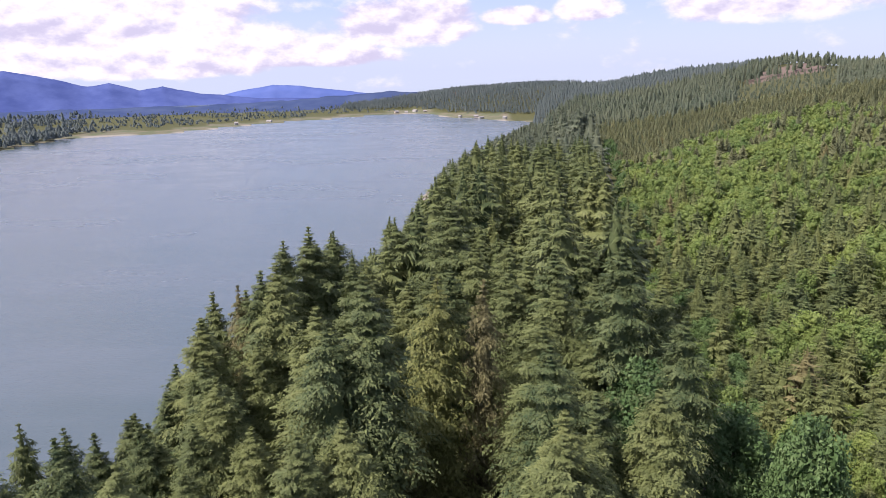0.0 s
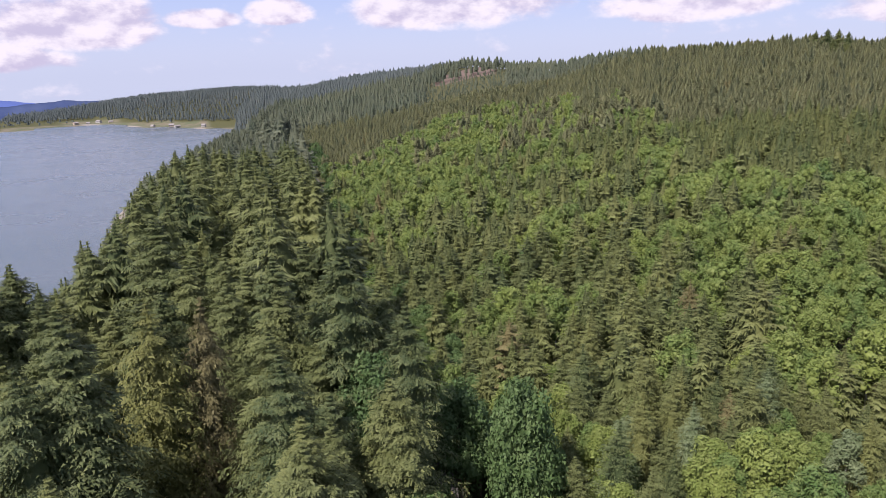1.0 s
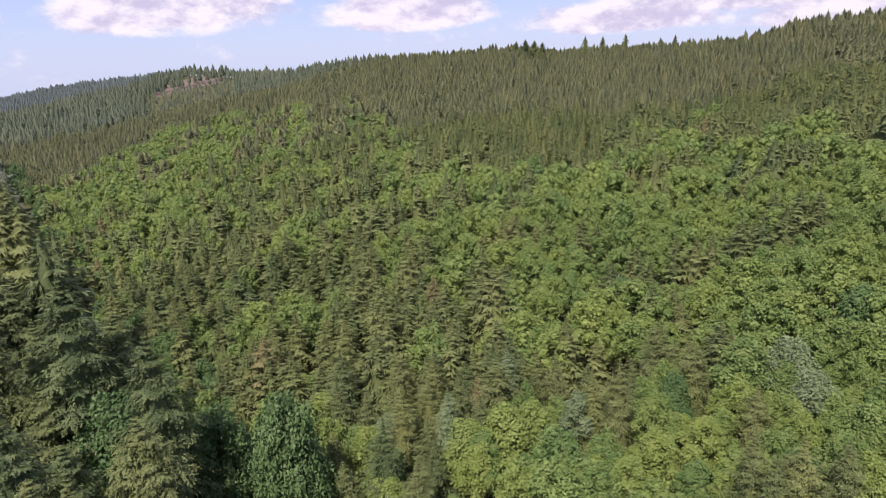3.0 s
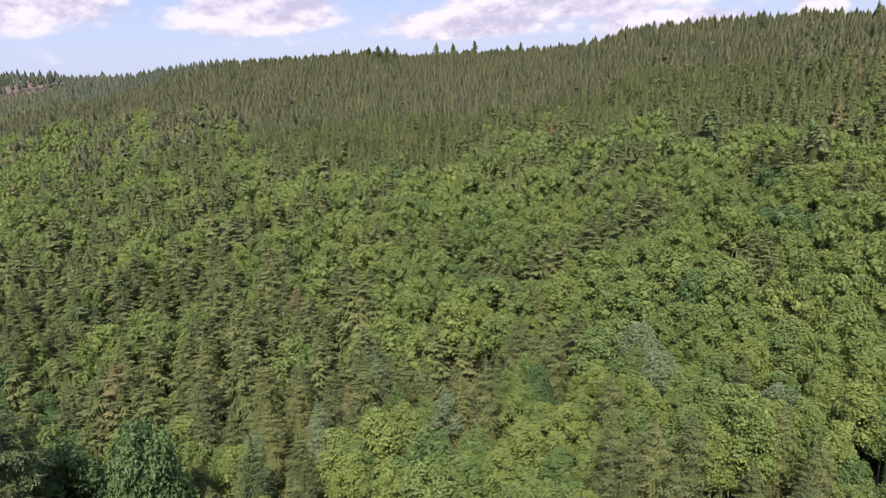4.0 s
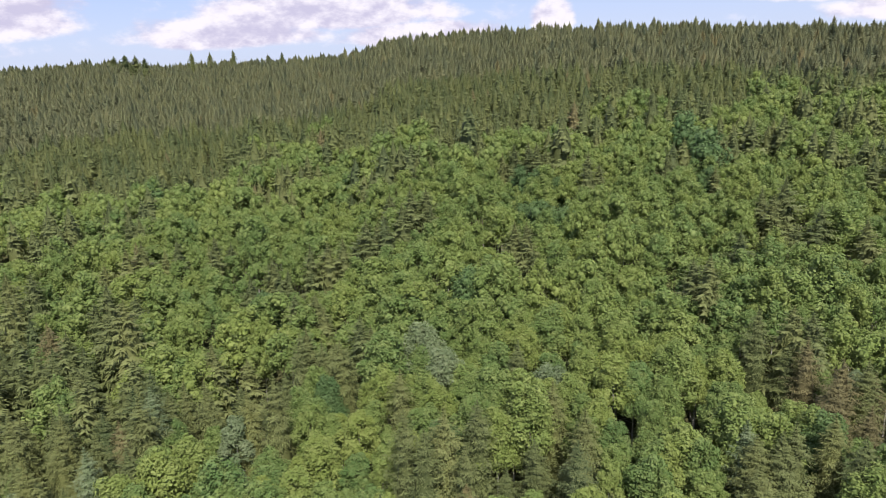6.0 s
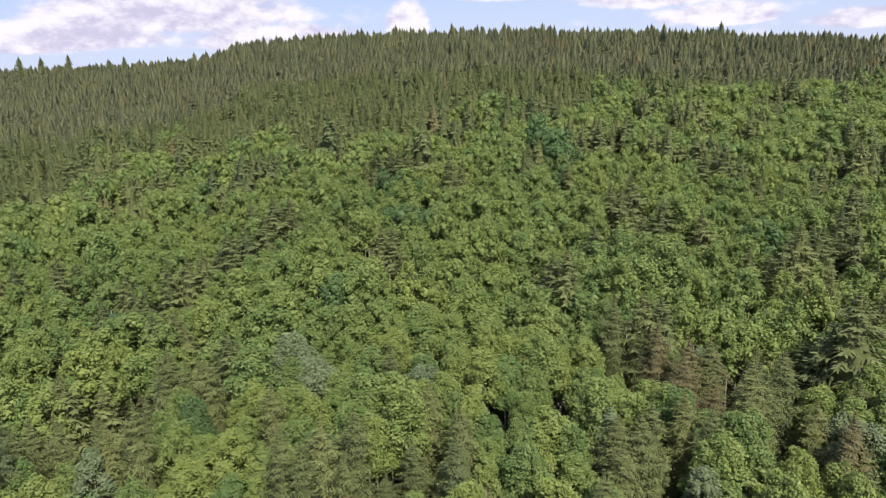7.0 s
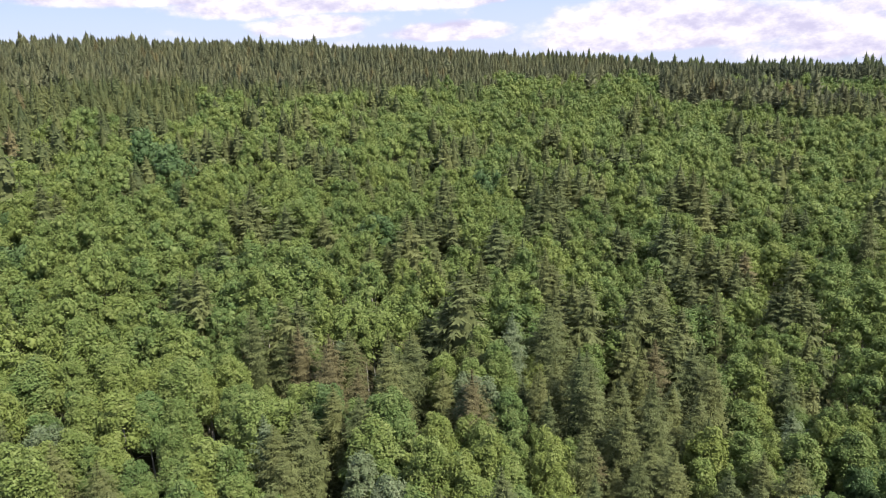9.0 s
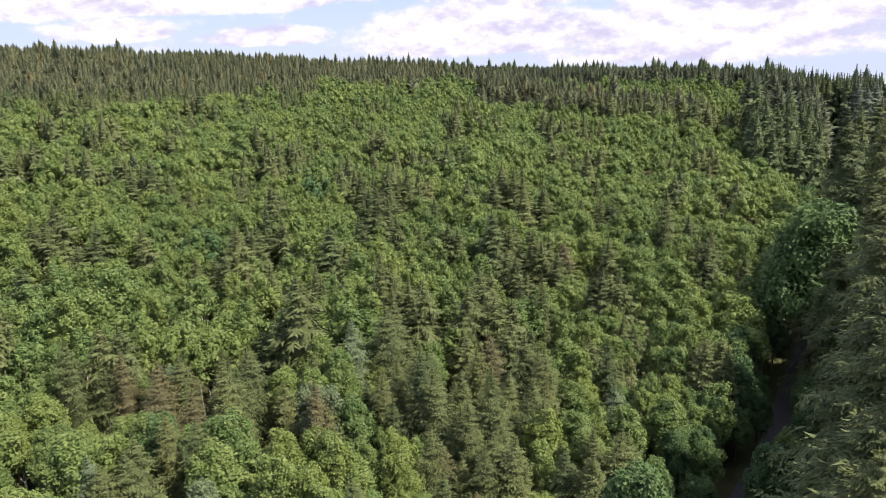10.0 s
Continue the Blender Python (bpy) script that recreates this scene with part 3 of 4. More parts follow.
def scatter(step, x0, x1, y0, y1, seed):
    r = np.random.default_rng(seed)
    nx, ny = int((x1 - x0) / step), int((y1 - y0) / step)
    i, j = np.meshgrid(np.arange(nx), np.arange(ny), indexing="ij")
    x = x0 + (i + 0.5 * (j % 2) + r.uniform(-0.38, 0.38, i.shape)) * step
    y = y0 + (j + r.uniform(-0.38, 0.38, i.shape)) * step
    return x.ravel(), y.ravel()


def polar(x, y):
    return np.degrees(np.arctan2(x, y)), np.hypot(x, y)


# share of conifers among the alders, by bearing and distance
MIX_AZ = [15, 25, 35, 45, 60, 75, 90, 105, 120, 135, 150, 160]
MIX_R = [55, 90, 130, 170, 220]
MIX = np.array([[.6, .5, .35, .5, .1], [.55, .6, .5, .55, .15], [.45, .6, .45, .4, .4], [.35, .45, .35, .2, .5],
                [.25, .3, .1, .15, .45], [.3, .2, .05, .3, .5], [.25, .1, .05, .15, .3], [.35, .15, .1, .2, .1],
                [.5, .35, .2, .3, .1], [.55, .45, .22, .2, .1], [.5, .4, .1, .1, .1], [.4, .2, .1, .1, .1]])
EDGE_AZ = [14, 19, 24, 28, 33.6, 38.5, 41, 45, 49, 55, 59, 65, 68, 73, 76, 84, 91, 98, 102, 108, 112, 117, 120, 125, 130, 136, 150, 165]
EDGE_R = [345, 395, 460, 488, 444, 370, 300, 200, 190, 195, 236, 246, 240, 205, 190, 205, 214, 242, 248, 262, 264, 292, 292, 324, 335, 348, 400, 400]


def mix_share(az, r):
    rows = np.stack([np.interp(r, MIX_R, row) for row in MIX], -1)
    k = np.clip(np.interp(az, MIX_AZ, np.arange(len(MIX_AZ))), 0, len(MIX_AZ) - 1.001)
    i = k.astype(int)
    f = k - i
    n = np.arange(len(k))
    return rows[n, i] * (1 - f) + rows[n, i + 1] * f


LABELS = {
    "alder_tree": ("broad-leaved alder with bright green crown on the hillside", "tree", "alders on the hillside"),
    "young_fir": ("young fir with dense green needles among the alders", "tree", "young firs on the hillside"),
    "maple_tree": ("dark green maple with large leaf clusters", "tree", "maples in the woods"),
    "douglas_fir": ("tall dark green fir on the coastal slope", "tree", "tall firs between shore and road"),
    "cedar_tree": ("old cedar with drooping yellow-brown sprays and bare twigs", "tree", ""),
}

# single trees that stand out: bearing, range, bearing height of the top, breadth
STAND_SHORE = [(-11.1, 112, -11.8, 1.15), (-9.1, 118, -12.3, 1.0), (-13.2, 108, -12.8, 1.05), (-19.1, 112, -16.2, 1.0), (-15.2, 101, -15.0, 1.1), (-22.5, 100, -21.4, 0.9),
               (-33.9, 95, -23.1, 0.9), (-31.1, 92, -24.2, 0.85), (-29.1, 90, -25.1, 0.9), (-26.0, 98, -24.4, 0.85), (-4.4, 185, -11.4, 0.9), (-2.5, 200, -10.8, 0.9), (-6.9, 140, -14.8, 0.9),
               (-20.5, 90, -21.5, 1.0), (-24.5, 82, -27.0, 1.0)]
# firs from bearing 166 on: added, mostly out of view, to shade the road
STAND_ROAD = [(8.4, 75, -19.8, 1.1), (14.7, 135, -13.3, 1.1), (10.5, 58, -26.8, 1.1), (18.5, 66, -24.5, 1.0), (5.5, 100, -15.5, 1.0), (12.0, 120, -13.0, 1.0),
              (160.9, 190, -4.9, 1.15), (162.9, 130, -9.8, 1.1), (163.2, 170, -5.5, 1.1), (161.6, 150, -8.6, 1.1), (164.8, 150, -6.2, 1.1), (166.0, 55, -23.0, 1.1), (167.0, 72, -18.0, 1.1), (168.5, 90, -14.0, 1.1), (171.0, 63, -20.5, 1.1), (164.5, 108, -12.5, 1.1)]
STAND_HILL = [(62.2, 92, -20.2, 1.3), (43.8, 115, -16.5, 1.3), (22.6, 126, -16.1, 1.3), (21.0, 125, -16.4, 1.3), (93.8, 84, -21.9, 1.2), (100.1, 70, -26.5, 1.2), (103.6, 70, -26.0, 1.3),
              (113.3, 84, -21.5, 1.4), (118.6, 75, -24.8, 1.3), (123.3, 120, -14.4, 1.4), (86.3, 62, -29.4, 1.3), (138.9, 105, -17.5, 1.0), (122.3, 88, -20.3, 1.3), (148.8, 150, -10.7, 1.5),
              (134.3, 72, -24.7, 1.3), (108.5, 78, -24.0, 1.3), (128.0, 78, -23.0, 1.3), (126.0, 95, -19.0, 1.3), (36.0, 95, -19.5, 1.3), (50.0, 84, -22.5, 1.3)]
STAND_LEAFY = [(30.2, 70, -25.0, 0.62), (147.2, 58, -32.5, 0.9), (159.8, 128, -11.5, 0.9), (24.5, 80, -25.5, 0.8), (17.0, 84, -23.0, 0.9)]


def stand_tree(b, r, e, wide, name, leaf, text):
    x, y = r * math.sin(radians(b)), r * math.cos(radians(b))
    z = float(ground_z(x, y)) - 0.2
    size = (H + r * math.tan(radians(e)) - z) / {"douglas_fir": 30, "young_fir": 12, "maple_tree": 15, "cedar_tree": 27}[name]
    base = {"douglas_fir": 1.0, "young_fir": 1.0, "maple_tree": size, "cedar_tree": size}[name] * wide
    lab = LABELS[name]
    return single_tree(name, int(rng.integers(0, 5)), x, y, z, rng.uniform(0, 6.28), size, base, leaf, text or lab[0], lab[1], lab[2])


# the planted hill east of the road
hx, hy = scatter(3.55, 20, 640, -460, 640, 21)
haz, hr = polar(hx, hy)
keep = (hx > road_x(hy) + 4.6) & (haz > 8) & (haz < 168) & (hr < np.interp(haz, RIDGE_AZ, RIDGE_R) + 22) & (hr < 620)
hx, hy, haz, hr = hx[keep], hy[keep], haz[keep], hr[keep]
hz = ground_z(hx, hy)
edge = np.interp(haz, EDGE_AZ, EDGE_R) + 40 * (wave(hx, hy, 16, 0.4) - 0.5) + 14 * (wave(hx, hy, 5, 2.0) - 0.5)
share = np.where(hr > edge, 0.97, mix_share(haz, hr))
clump = 0.72 * wave(hx, hy, 9.5, 1.1) + 0.28 * rng.uniform(0, 1, len(hx))
conif = clump < (0.20 + 0.74 * share) * np.where(share > 0.9, 2, 1)
south = (haz > 134) & (hr > 265)
crest, strip = np.interp(haz, [134, 141, 147, 154], [300, 286, 275, 268]), np.interp(haz, [134, 136.5, 141, 149.5, 155], [362, 352, 331, 303, 285])
rag_s = 10 * (wave(hx, hy, 6, 1.9) - 0.5)
conif = np.where(south, (hr > crest + rag_s) & (hr < strip + rag_s) | (hr > 352 + rag_s), conif)
deep = (haz > 154.8 + 0.2 * rag_s) & (hr > 235)
conif |= deep
gap_x, gap_y = 133 * math.sin(radians(58.7)), 133 * math.cos(radians(58.7))
keep = (np.hypot(hx - gap_x, hy - gap_y) > 6.0) & (~conif | (rng.uniform(0, 1, len(hx)) < np.where(hr > edge, 0.82, 0.8)))
hx, hy, hz, haz, hr, edge, conif, south, deep = (v[keep] for v in (hx, hy, hz, haz, hr, edge, conif, south, deep))
hill_scale = np.clip(rng.normal(1.0, np.where(hr > edge, 0.12, 0.15), len(hx)) + 0.2 * (wave(hx, hy, 9, 0.7) - 0.5), 0.6, 1.5)
hill_scale *= np.where(conif, np.where(hr < edge, 1.22, 0.90), 0.86)
tall_top = (haz > 69) & (haz < 108) & (hr > np.interp(haz, RIDGE_AZ, RIDGE_R) - 45)
hill_scale *= np.where(tall_top & conif, 1.08, 1.0)
hill_scale *= np.where(deep, 1.45, np.where(south & conif, 1.12, 1.0))
hill_tint = np.clip(0.40 * wave(hx, hy, 11, 3.0) + 0.60 * rng.uniform(0, 1, len(hx)), 0, 1)
room = (H + hr * np.tan(np.radians(np.interp(haz, RIDGE_AZ, RIDGE_EL) + 0.1)) - hz) / 12.5
hill_scale = np.where(haz > 134, np.minimum(hill_scale, np.maximum(room, 0.35)), hill_scale)
hill_tint = np.where(deep | (south & (hr > 350)), 0.3 * hill_tint, hill_tint)
hill_wide = hill_scale * rng.uniform(0.85, 1.2, len(hx))
dark_group = np.zeros(len(hx), bool)
for a_, r_, q_ in ((83.4, 133, 5), (83.2, 153, 4), (94.1, 185, 4), (121, 165, 3)):
    cx, cy = r_ * math.sin(radians(a_)), r_ * math.cos(radians(a_))
    dark_group |= np.hypot(hx - cx, hy - cy) < q_ * 1.2
hill_scale = np.where(dark_group, hill_scale * 0.88, hill_scale)
hill_wide = np.where(dark_group, hill_wide * 0.78, hill_wide)
dark_group |= rng.uniform(0, 1, len(hx)) < np.where((hr < 90) & ~conif, 0.03, np.where(hr < 200, 0.003, 0.0))

NEAR, MIDDLE, HIGH = 92.0, 165.0, 290.0
near = hr < NEAR
for i in np.nonzero(near)[0]:
    if dark_group[i]:
        nm, leaf, sc = "maple_tree", "maple", hill_scale[i] * 0.9
    elif conif[i]:
        nm, sc = "young_fir", hill_scale[i]
        leaf = "young" if hill_tint[i] < 0.75 else "grey" if hill_tint[i] < 0.79 else "brown"
    else:
        nm, leaf, sc = "alder_tree", "alder" if rng.uniform() > 0.05 else "grey", hill_scale[i]
    lab = LABELS[nm]
    text = lab[0] if leaf in ("young", "alder", "maple") else lab[0].replace("bright green", "greyish green").replace("dense green", "browning" if leaf == "brown" else "grey-green")
    single_tree(nm, int(rng.integers(0, 5)), hx[i], hy[i], hz[i] - 0.1, rng.uniform(0, 6.28), sc, hill_wide[i] * sc / hill_scale[i], leaf, text, lab[1], lab[2])

for grain, sel in ((1, (hr >= NEAR) & (hr < MIDDLE)), (2, (hr >= MIDDLE) & (hr < HIGH)), (3, hr >= HIGH)):
    where = {1: "on the middle slope", 2: "on the upper slope", 3: "up to the ridge"}[grain]
    for nm, knd, leaf, m in (("alder_wood", "alder_tree", "alder", sel & ~conif & ~dark_group), ("fir_plantation", "young_fir", "young", sel & conif & ~dark_group & (hill_tint < 0.90)),
                             ("browning_firs", "young_fir", "brown", sel & conif & ~dark_group & (hill_tint >= 0.90)), ("maple_group", "maple_tree", "maple", sel & dark_group)):
        if m.sum():
            tree_mass(nm, {"alder_wood": "bright green alder wood ", "fir_plantation": "dense plantation of young firs ", "browning_firs": "brownish young firs among the green ones ", "maple_group": "dark green maples among the alders "}[nm] + where,
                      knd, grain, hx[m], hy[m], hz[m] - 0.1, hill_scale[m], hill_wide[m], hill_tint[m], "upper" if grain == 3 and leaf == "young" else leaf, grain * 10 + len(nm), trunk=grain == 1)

# tall firs between the shore and the road
sx, sy = scatter(7.4, -160, 260, -480, 1150, 33)
d1 = sx - coast_x(sy)
saz, sr = polar(sx, sy)
keep = (d1 > 7) & (sx < road_x(sy) - 4.6) & (sr > 30) & (((saz > -45) & (saz < 30)) | (saz > 120) | (saz < -165) | (sr < 75) & (saz > -60) & (saz < 40)) & ((sy < 450) | (d1 > 15)) & ~((saz > -6) & (saz < 7) & (sr < 98))
sx, sy, saz, sr, d1 = sx[keep], sy[keep], saz[keep], sr[keep], d1[keep]
sz = ground_z(sx, sy)
s_scale = np.where(rng.uniform(0, 1, len(sx)) < 0.4, rng.uniform(0.98, 1.25, len(sx)), rng.uniform(0.62, 0.92, len(sx))) * np.where(d1 < 20, 0.8, 1) * np.where((sr < 62) & (saz < 100), 0.82, 1) * np.where(saz > 120, 1.08 - 0.22 * smooth(110, 140, sr) + 0.35 * smooth(220, 340, sr), 1)
# firs out of view past bearing 163 raised to shade the lowered ones in view
s_scale = np.where(((saz > 163) | (saz < -165)) & (sr < 120), np.maximum(s_scale, 1.3), s_scale)
s_scale = np.where((saz > 135) & (saz < 163.5) & (sr < 115), np.minimum(s_scale, 0.58), s_scale)
s_scale *= np.where((sy > 330) & (d1 < 110), 0.72, 1.0)
# outline of the shore wood against the lake
SHORE_AZ = [-34.0, -31.1, -29.1, -26.3, -22.9, -19.1, -16.2, -13.2, -11.1, -8.6, -6.9, -4.4, -1.5, -0.2, 3.2, 7.3, 11.7]
SHORE_EL = [-23.4, -24.3, -25.2, -24.2, -21.3, -16.1, -15.7, -12.7, -11.9, -12.5, -14.7, -11.5, -9.2, -6.7, -5.1, -4.3, -4.2]
room = (H + sr * np.tan(np.radians(np.interp(saz, SHORE_AZ, SHORE_EL) - rng.uniform(0, 1.2, len(sx)))) - sz) / 30
s_scale = np.where((saz > -50) & (saz < 12) & (sr < 420), np.clip(s_scale, 0.25, np.maximum(room, 0.25)), s_scale)
s_tint = np.clip(0.5 * wave(sx, sy, 14, 0.2) + 0.5 * rng.uniform(0, 1, len(sx)), 0, 1)
s_wide = s_scale * rng.uniform(0.9, 1.2, len(sx))
s_leafy = (rng.uniform(0, 1, len(sx)) < np.where((sx > 18) | (d1 < 16), 0.35, 0.06)) & (sr < 260) & (saz < 140)
for i in np.nonzero(sr < 120)[0]:
    if s_leafy[i]:
        lab = LABELS["maple_tree"]
        single_tree("maple_tree", int(rng.integers(0, 3)), sx[i], sy[i], sz[i] - 0.2, rng.uniform(0, 6.28), 1.05, 1.05, "maple" if s_tint[i] < 0.6 else "alder", lab[0], lab[1], lab[2])
    else:
        lab = LABELS["douglas_fir"]
        single_tree("douglas_fir", int(rng.integers(0, 4)), sx[i], sy[i], sz[i] - 0.2, rng.uniform(0, 6.28), s_scale[i], s_wide[i], "fir", lab[0], lab[1], lab[2])
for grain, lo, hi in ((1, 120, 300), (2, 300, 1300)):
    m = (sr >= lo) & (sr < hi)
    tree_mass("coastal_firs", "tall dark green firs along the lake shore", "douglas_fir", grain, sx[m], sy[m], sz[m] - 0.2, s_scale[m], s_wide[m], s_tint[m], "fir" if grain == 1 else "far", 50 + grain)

for q in STAND_SHORE + STAND_ROAD:
    stand_tree(*q, "douglas_fir", "fir", "")
for n_, q in enumerate(STAND_HILL):
    leaf = ("young", "brown", "young", "fir", "young", "grey", "young")[n_ % 7]
    stand_tree(*q, "young_fir", leaf, {"young": "", "fir": "dark green fir rising over the alders", "brown": "yellow-brown fir rising over the alders", "grey": "grey-green fir rising over the alders"}[leaf])
for q in STAND_LEAFY:
    stand_tree(*q, "maple_tree", "maple", "")
stand_tree(-0.6, 86, -16.4, 1.3, "cedar_tree", "olive", "")
stand_tree(3.4, 88, -16.6, 1.0, "cedar_tree", "brown", "half-bare brown cedar with dead twigs showing")
stand_tree(-17.1, 104, -16.0, 0.85, "cedar_tree", "brown", "brownish cedar with a thin dead top")

# leafy growth along the road
vx, vy = scatter(4.2, -10, 200, -430, 460, 35)
dv = vx - road_x(vy)
vaz, vr = polar(vx, vy)
keep = (np.abs(dv) > np.where((vaz > 145) & (vr < 110), 2.4, 3.4)) & (np.abs(dv) < 9.5) & (vr > 45) & ((vaz < 40) | (vaz > 120)) & (rng.uniform(0, 1, len(vx)) < np.where((vaz > 145) & (vr < 110), 0.85, 0.7))
vx, vy, vr, dv, vaz = vx[keep], vy[keep], vr[keep], dv[keep], vaz[keep]
vz = ground_z(vx, vy)
v_scale = np.clip(rng.normal(0.72, 0.14, len(vx)), 0.4, 1.0) * np.where((vaz > 145) & (vr < 110), 0.95, 1.0)
v_tint = rng.uniform(0, 1, len(vx))
for i in np.nonzero(vr < 125)[0]:
    lab = LABELS["maple_tree"]
    single_tree("maple_tree", int(rng.integers(0, 4)), vx[i], vy[i], vz[i] - 0.1, rng.uniform(0, 6.28), v_scale[i], v_scale[i] * 0.9, "maple" if v_tint[i] < 0.7 else "alder", lab[0] + " beside the road", lab[1], lab[2])
m = vr >= 125
tree_mass("roadside_maples", "leafy maples along both sides of the road", "maple_tree", 1, vx[m], vy[m], vz[m] - 0.1, v_scale[m], v_scale[m] * 0.9, v_tint[m], "maple", 57)

# far slopes north of the hill
fx, fy = scatter(7.2, -330, 800, 420, 2420, 44)
faz, fr = polar(fx, fy)
fz = ground_z(fx, fy)
keep = (fr > 600) & (fz > 6) & (faz > -12) & (faz < 42) & (fr < np.interp(faz, RIDGE_AZ, RIDGE_R) + 60) & ((fx - coast_x(fy) > 12) | (fy > 1480))
keep &= ~((sy.max() > fy) & (fx < road_x(fy) - 4) & (fx - coast_x(fy) < 160) & (fy < 1150))
rag = 36 * (wave(fx, fy, 13, 0.9) - 0.5)
keep &= ~((faz > 23.8 + rag / 50) & (faz < 27.9 + rag / 40) & (fr > 896 + rag) & (fr < 962 + rag)) | (rng.uniform(0, 1, len(fx)) < 0.04)
keep &= ~((faz > 1.0) & (faz < 4.6) & (fr > 2020) & (fr < 2110))
fx, fy, fz, fr = fx[keep], fy[keep], fz[keep], fr[keep]
faz = polar(fx, fy)[0]
f_scale = np.clip(rng.normal(0.72, 0.16, len(fx)), 0.4, 1.1)
f_scale *= np.where((faz > 22.5) & (faz < 29) & (fr < 880), 0.40, 1.0) * np.where((faz > 22.5) & (faz < 30) & (fr > 955), 0.92, 1.0)
f_scale *= np.where(fr > 1050, 0.52, 0.60)
f_scale = np.where((faz > 29) & (fr < 1050), np.clip(rng.normal(0.40, 0.05, len(fx)), 0.25, 0.55), f_scale)
f_tint = wave(fx, fy, 60, 0.5) * 0.6 + 0.4 * rng.uniform(0, 1, len(fx))
for m, leaf, text in ((fr < 1050, "far", "dark conifer woods on the slopes beyond the plantation"), (fr >= 1050, "blue", "conifer woods on the far slopes, tinted blue for haze")):
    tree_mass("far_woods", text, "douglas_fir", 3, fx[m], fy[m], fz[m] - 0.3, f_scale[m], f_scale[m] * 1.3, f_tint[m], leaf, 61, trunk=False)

# woods on the low far shore
qa = rng.uniform(-40, 3, 4200)
qr = far_shore(qa) + 40 + 900 * rng.uniform(0, 1, 4200) ** 1.5
qx, qy = qr * np.sin(np.radians(qa)), qr * np.cos(np.radians(qa))
d2q = qr - far_shore(qa)
keep = (wave(qx, qy, 70, 2.2) > np.where(d2q < 170, 0.62 - 0.4 * (1 - smooth(-28, -26, qa)), 0.35)) & (d2q > 22 + 100 * smooth(-27, -20, qa))
qx, qy = qx[keep], qy[keep]
q_scale = np.clip(rng.normal(0.36, 0.10, len(qx)), 0.18, 0.7) * (1.25 - 0.5 * smooth(-28, -24, np.degrees(np.arctan2(qx, qy))))
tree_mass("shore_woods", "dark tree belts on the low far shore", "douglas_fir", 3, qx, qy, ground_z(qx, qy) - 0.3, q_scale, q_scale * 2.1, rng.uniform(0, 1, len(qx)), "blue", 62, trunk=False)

# taller dark firs along the southern skyline
ka = np.concatenate([rng.uniform(124, 142, 70), rng.uniform(140, 156, 150), rng.uniform(155.5, 166, 190)])
kr = np.maximum(np.interp(ka, RIDGE_AZ, RIDGE_R), 366) + rng.uniform(-10, 24, len(ka))
kx, ky = kr * np.sin(np.radians(ka)), kr * np.cos(np.radians(ka))
kz = ground_z(kx, ky) - 0.3
k_scale = np.clip((H + kr * np.tan(np.radians(np.interp(ka, RIDGE_AZ, RIDGE_EL) + rng.normal(0.1, 0.28, len(ka)))) - kz) / 30, 0.3, 1.4)
tree_mass("skyline_firs", "tall dark firs standing on the southern skyline", "douglas_fir", 2, kx, ky, kz, k_scale, np.clip(k_scale, 0.5, 0.95), 0.5 * rng.uniform(0, 1, len(ka)), "fir", 63)

# ---- single things on the ridge and the shores ----
for b_, r_, e_, w_ in ((56.3, 512, 1.95, 0.6), (57.6, 514, 1.9, 0.6), (59.3, 515, 2.0, 0.55), (62.9, 512, 1.75, 0.5)):
    stand_tree(b_, r_, e_, w_, "douglas_fir", "fir", "lone dark fir standing over the ridge")
for b_, r_, e_, w_ in ((51.0, 505, 1.75, 0.8), (51.7, 500, 1.85, 0.9), (52.4, 508, 1.8, 0.8), (53.0, 498, 1.6, 0.8), (51.3, 485, 1.2, 0.8), (52.1, 480, 1.1, 0.9), (52.9, 476, 0.9, 0.8), (51.8, 462, 0.4, 0.8), (52.5, 455, 0.2, 0.8)):
    stand_tree(b_, r_, e_, w_, "douglas_fir", "fir", "dark fir in an older group near the ridge")


def place(b_, r_, up=0.0):
    x, y = r_ * math.sin(radians(b_)), r_ * math.cos(radians(b_))
    return x, y, float(ground_z(x, y)) + up


def part(name, verts, faces, m, parent, label=""):
    """One mesh under a thing."""
    me = bpy.data.meshes.new(name)
    me.from_pydata(verts, [], faces)
    me.materials.append(m)
    ob = new(name, me)
    ob.parent = parent
    if label:
        ob["label"] = label
    return ob


def box(x0, x1, y0, y1, z0, z1):
    v = [(x, y, z) for x in (x0, x1) for y in (y0, y1) for z in (z0, z1)]
    f = [(0, 1, 3, 2), (4, 6, 7, 5), (0, 4, 5, 1), (2, 3, 7, 6), (0, 2, 6, 4), (1, 5, 7, 3)]
    return v, f


M_PANE = plain("dark_pane", (0.03, 0.04, 0.05), (0.06, 0.07, 0.09), 1.0, 0.15)
M_PINK = plain("tan_wall", (0.28, 0.23, 0.19), (0.36, 0.31, 0.26), 0.5)


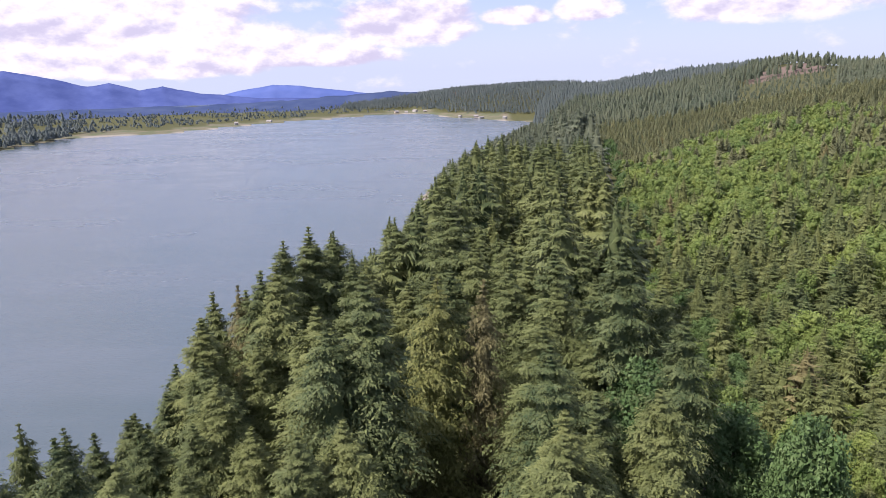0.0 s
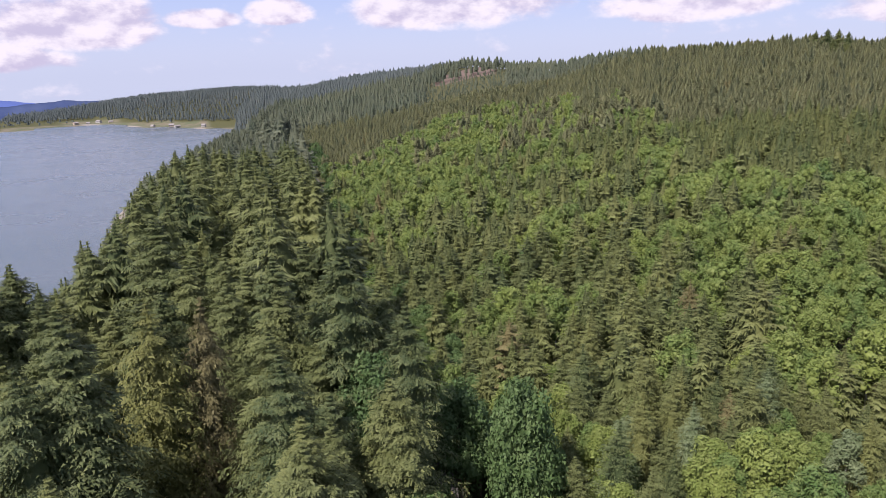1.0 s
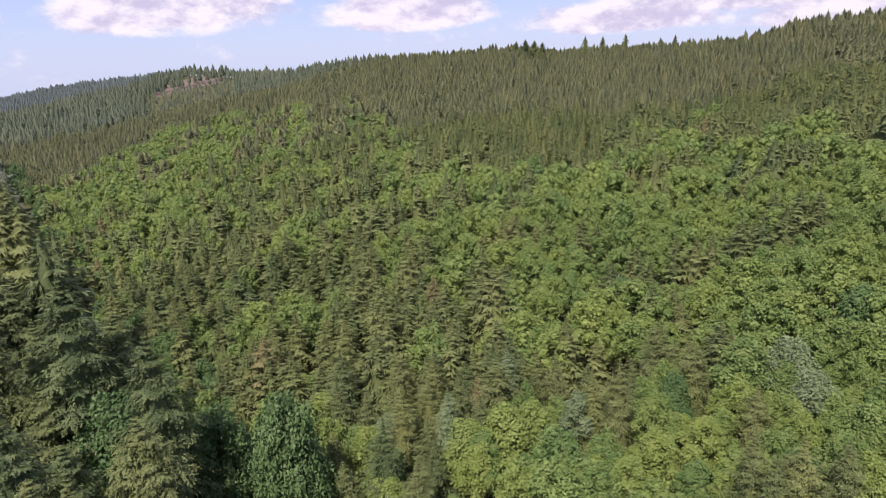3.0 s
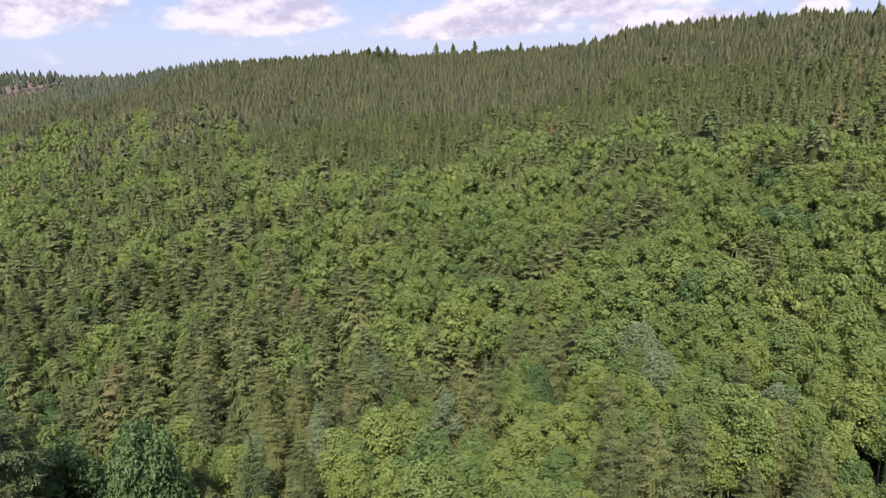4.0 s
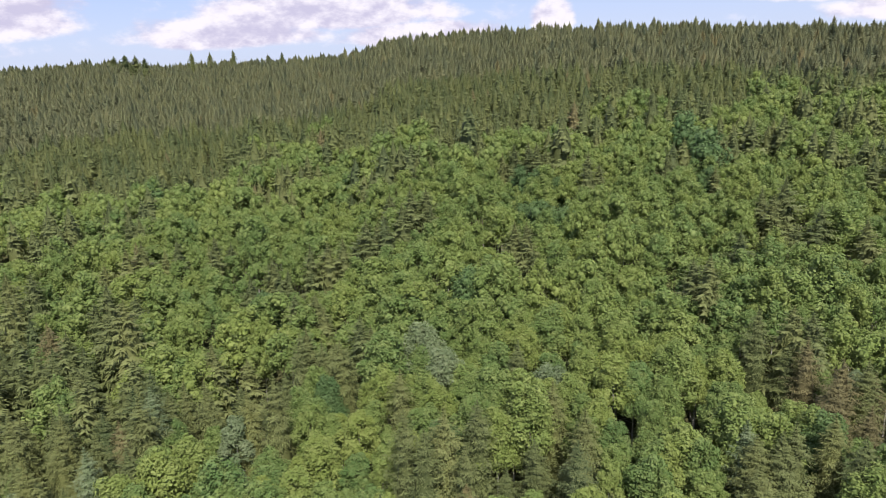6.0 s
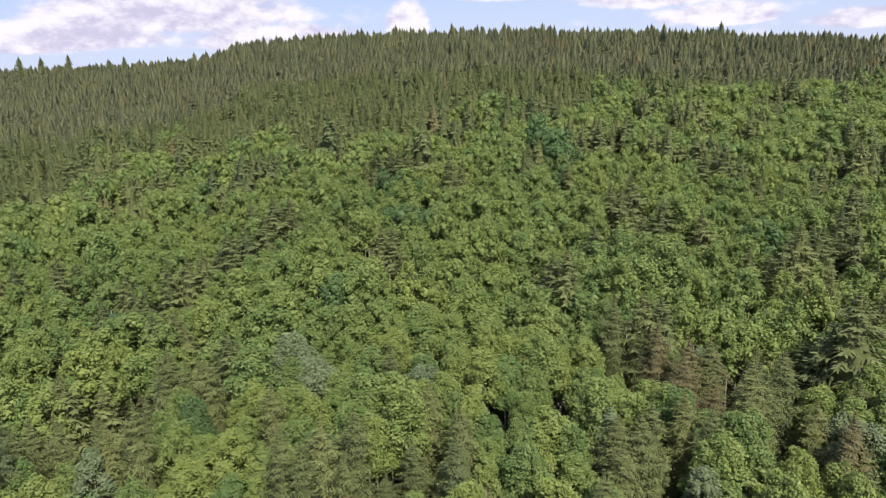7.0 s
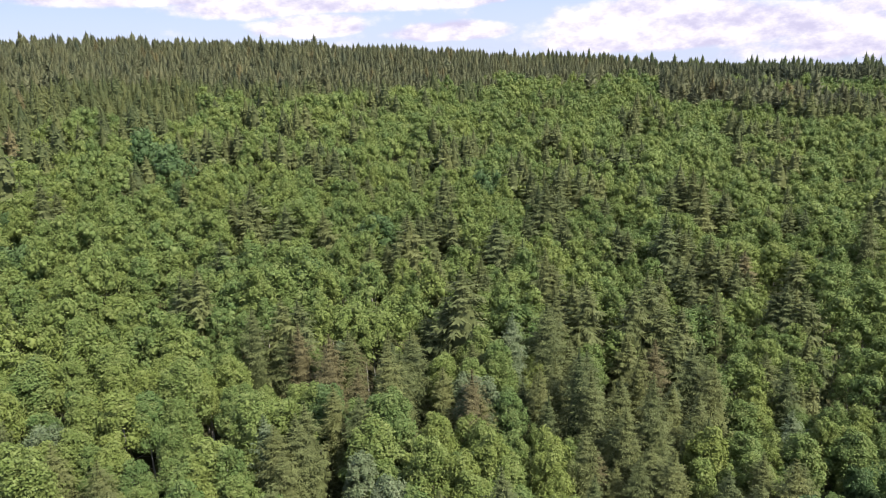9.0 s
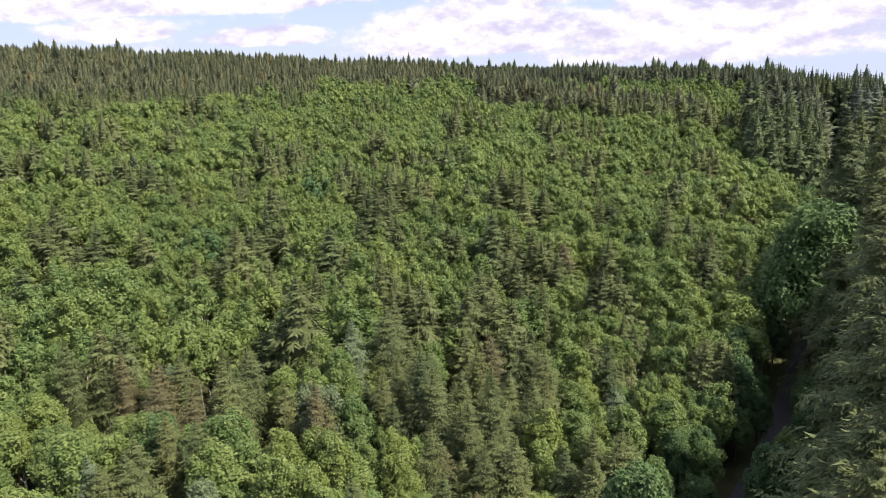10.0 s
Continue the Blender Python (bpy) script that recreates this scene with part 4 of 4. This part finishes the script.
def house(b_, r_, turn, long_, deep, high, wall_m, label):
    """A small shore house: walls, gable roof with eaves, windows and a door."""
    x, y, z = place(b_, r_, -0.3)
    base = new("house")
    base.matrix_basis = pose(x, y, max(z, 0.8), 0, 0, turn)
    tagged(base, label, "house", "houses on the far shore")
    a_, b2, rise_ = long_ / 2, deep / 2, deep * 0.32
    v, f = box(-a_, a_, -b2, b2, 0, high)
    v += [(-a_, 0, high + rise_), (a_, 0, high + rise_)]
    f += [(1, 3, 8), (5, 9, 7)]
    part("wall", v, f, wall_m, base)
    o, t = 0.5, 0.25
    rv, rf = [], []
    for sg in (-1, 1):
        q = len(rv)
        rv += [(-a_ - o, sg * (b2 + o), high - 0.3), (a_ + o, sg * (b2 + o), high - 0.3), (a_ + o, 0, high + rise_ + 0.05), (-a_ - o, 0, high + rise_ + 0.05)]
        rv += [(p[0], p[1], p[2] + t) for p in rv[q:q + 4]]
        rf += [tuple(q + k for k in g) for g in ((0, 1, 2, 3), (4, 7, 6, 5), (0, 4, 5, 1), (1, 5, 6, 2), (2, 6, 7, 3), (3, 7, 4, 0))]
    part("roof", rv, rf, M_ROOF, base)
    for i in range(3):
        c = -a_ + (i + 0.5) * long_ / 3
        win = part("window", *box(c - 0.8, c + 0.8, -b2 - 0.06, -b2 + 0.02, high * 0.35, high * 0.75), M_ROOF, base)
        for k in (-0.38, 0.38):
            part("pane", *box(c + k - 0.33, c + k + 0.33, -b2 - 0.075, -b2 - 0.05, high * 0.37, high * 0.73), M_PANE, win)
    part("door", *box(a_ - 0.02, a_ + 0.06, -0.5, 0.5, 0, 2.1), M_ROOF, base)


for i, (b_, r_) in enumerate(((1.6, 1672), (2.9, 1640), (3.3, 1622), (5.2, 1585), (-1.2, 1915), (-2.0, 1925), (-2.7, 1905), (-3.5, 1895), (-13.5, 1700), (-16.0, 1640))):
    pale = i % 3 != 1
    house(b_, r_, (i * 37) % 90 - 45, 8 + (i % 3) * 2, 6 + (i % 2) * 1.5, 2.8 + (i % 2) * 1.6, M_WALL if pale else M_PINK, ("pale" if pale else "tan") + " gabled house with grey roof on the far shore")


def bare_tree(b_, r_, height):
    x, y, z = place(b_, r_, -0.2)
    base = new("dead_tree")
    base.matrix_basis = pose(x, y, z)
    tagged(base, "bare dead tree with grey branches above the beach", "tree")
    v, f = stem(int(height) + 3, height, 0.35, 7, 0.03, 22, 3.2, 0.35)
    ob = mesh_object("trunk", v, f, [M_DEAD])
    ob.parent = base
    return base


bare_tree(-3.6, 215, 27)
bare_tree(-2.6, 330, 26)

# drift logs on the near beach
def log(x, y, turn, length, r_):
    v, f = lathe([(0, r_), (length * 0.3, r_ * 0.95), (length * 0.7, r_ * 0.8), (length, r_ * 0.6)], 7, np.random.default_rng(int(x * 7 + y)), 0.1)
    v = np.concatenate([v, [[0, 0, 0], [0, 0, length]]])
    n = len(v)
    caps = [[n - 2, (j + 1) % 7, j] for j in range(7)] + [[n - 1, n - 2 - 7 + j, n - 2 - 7 + (j + 1) % 7] for j in range(7)]
    ob = mesh_object("drift_log", v, np.concatenate([f, np.array(caps)]), [M_DEAD])
    ob.matrix_basis = Matrix.Translation((x, y, float(ground_z(x, y)) + r_ * 0.7)) @ Matrix.Rotation(radians(turn), 4, "Z") @ Matrix.Rotation(radians(88), 4, "X")
    tagged(ob, "bleached drift log lying on the gravel beach", "log", "drift logs on the beach")


for i in range(14):
    yy = 470 + i * 14.5
    log(float(coast_x(yy)) + 3 + (i * 5) % 6, yy, (i * 41) % 70 - 35, 6 + (i % 4) * 2, 0.28 + 0.06 * (i % 3))
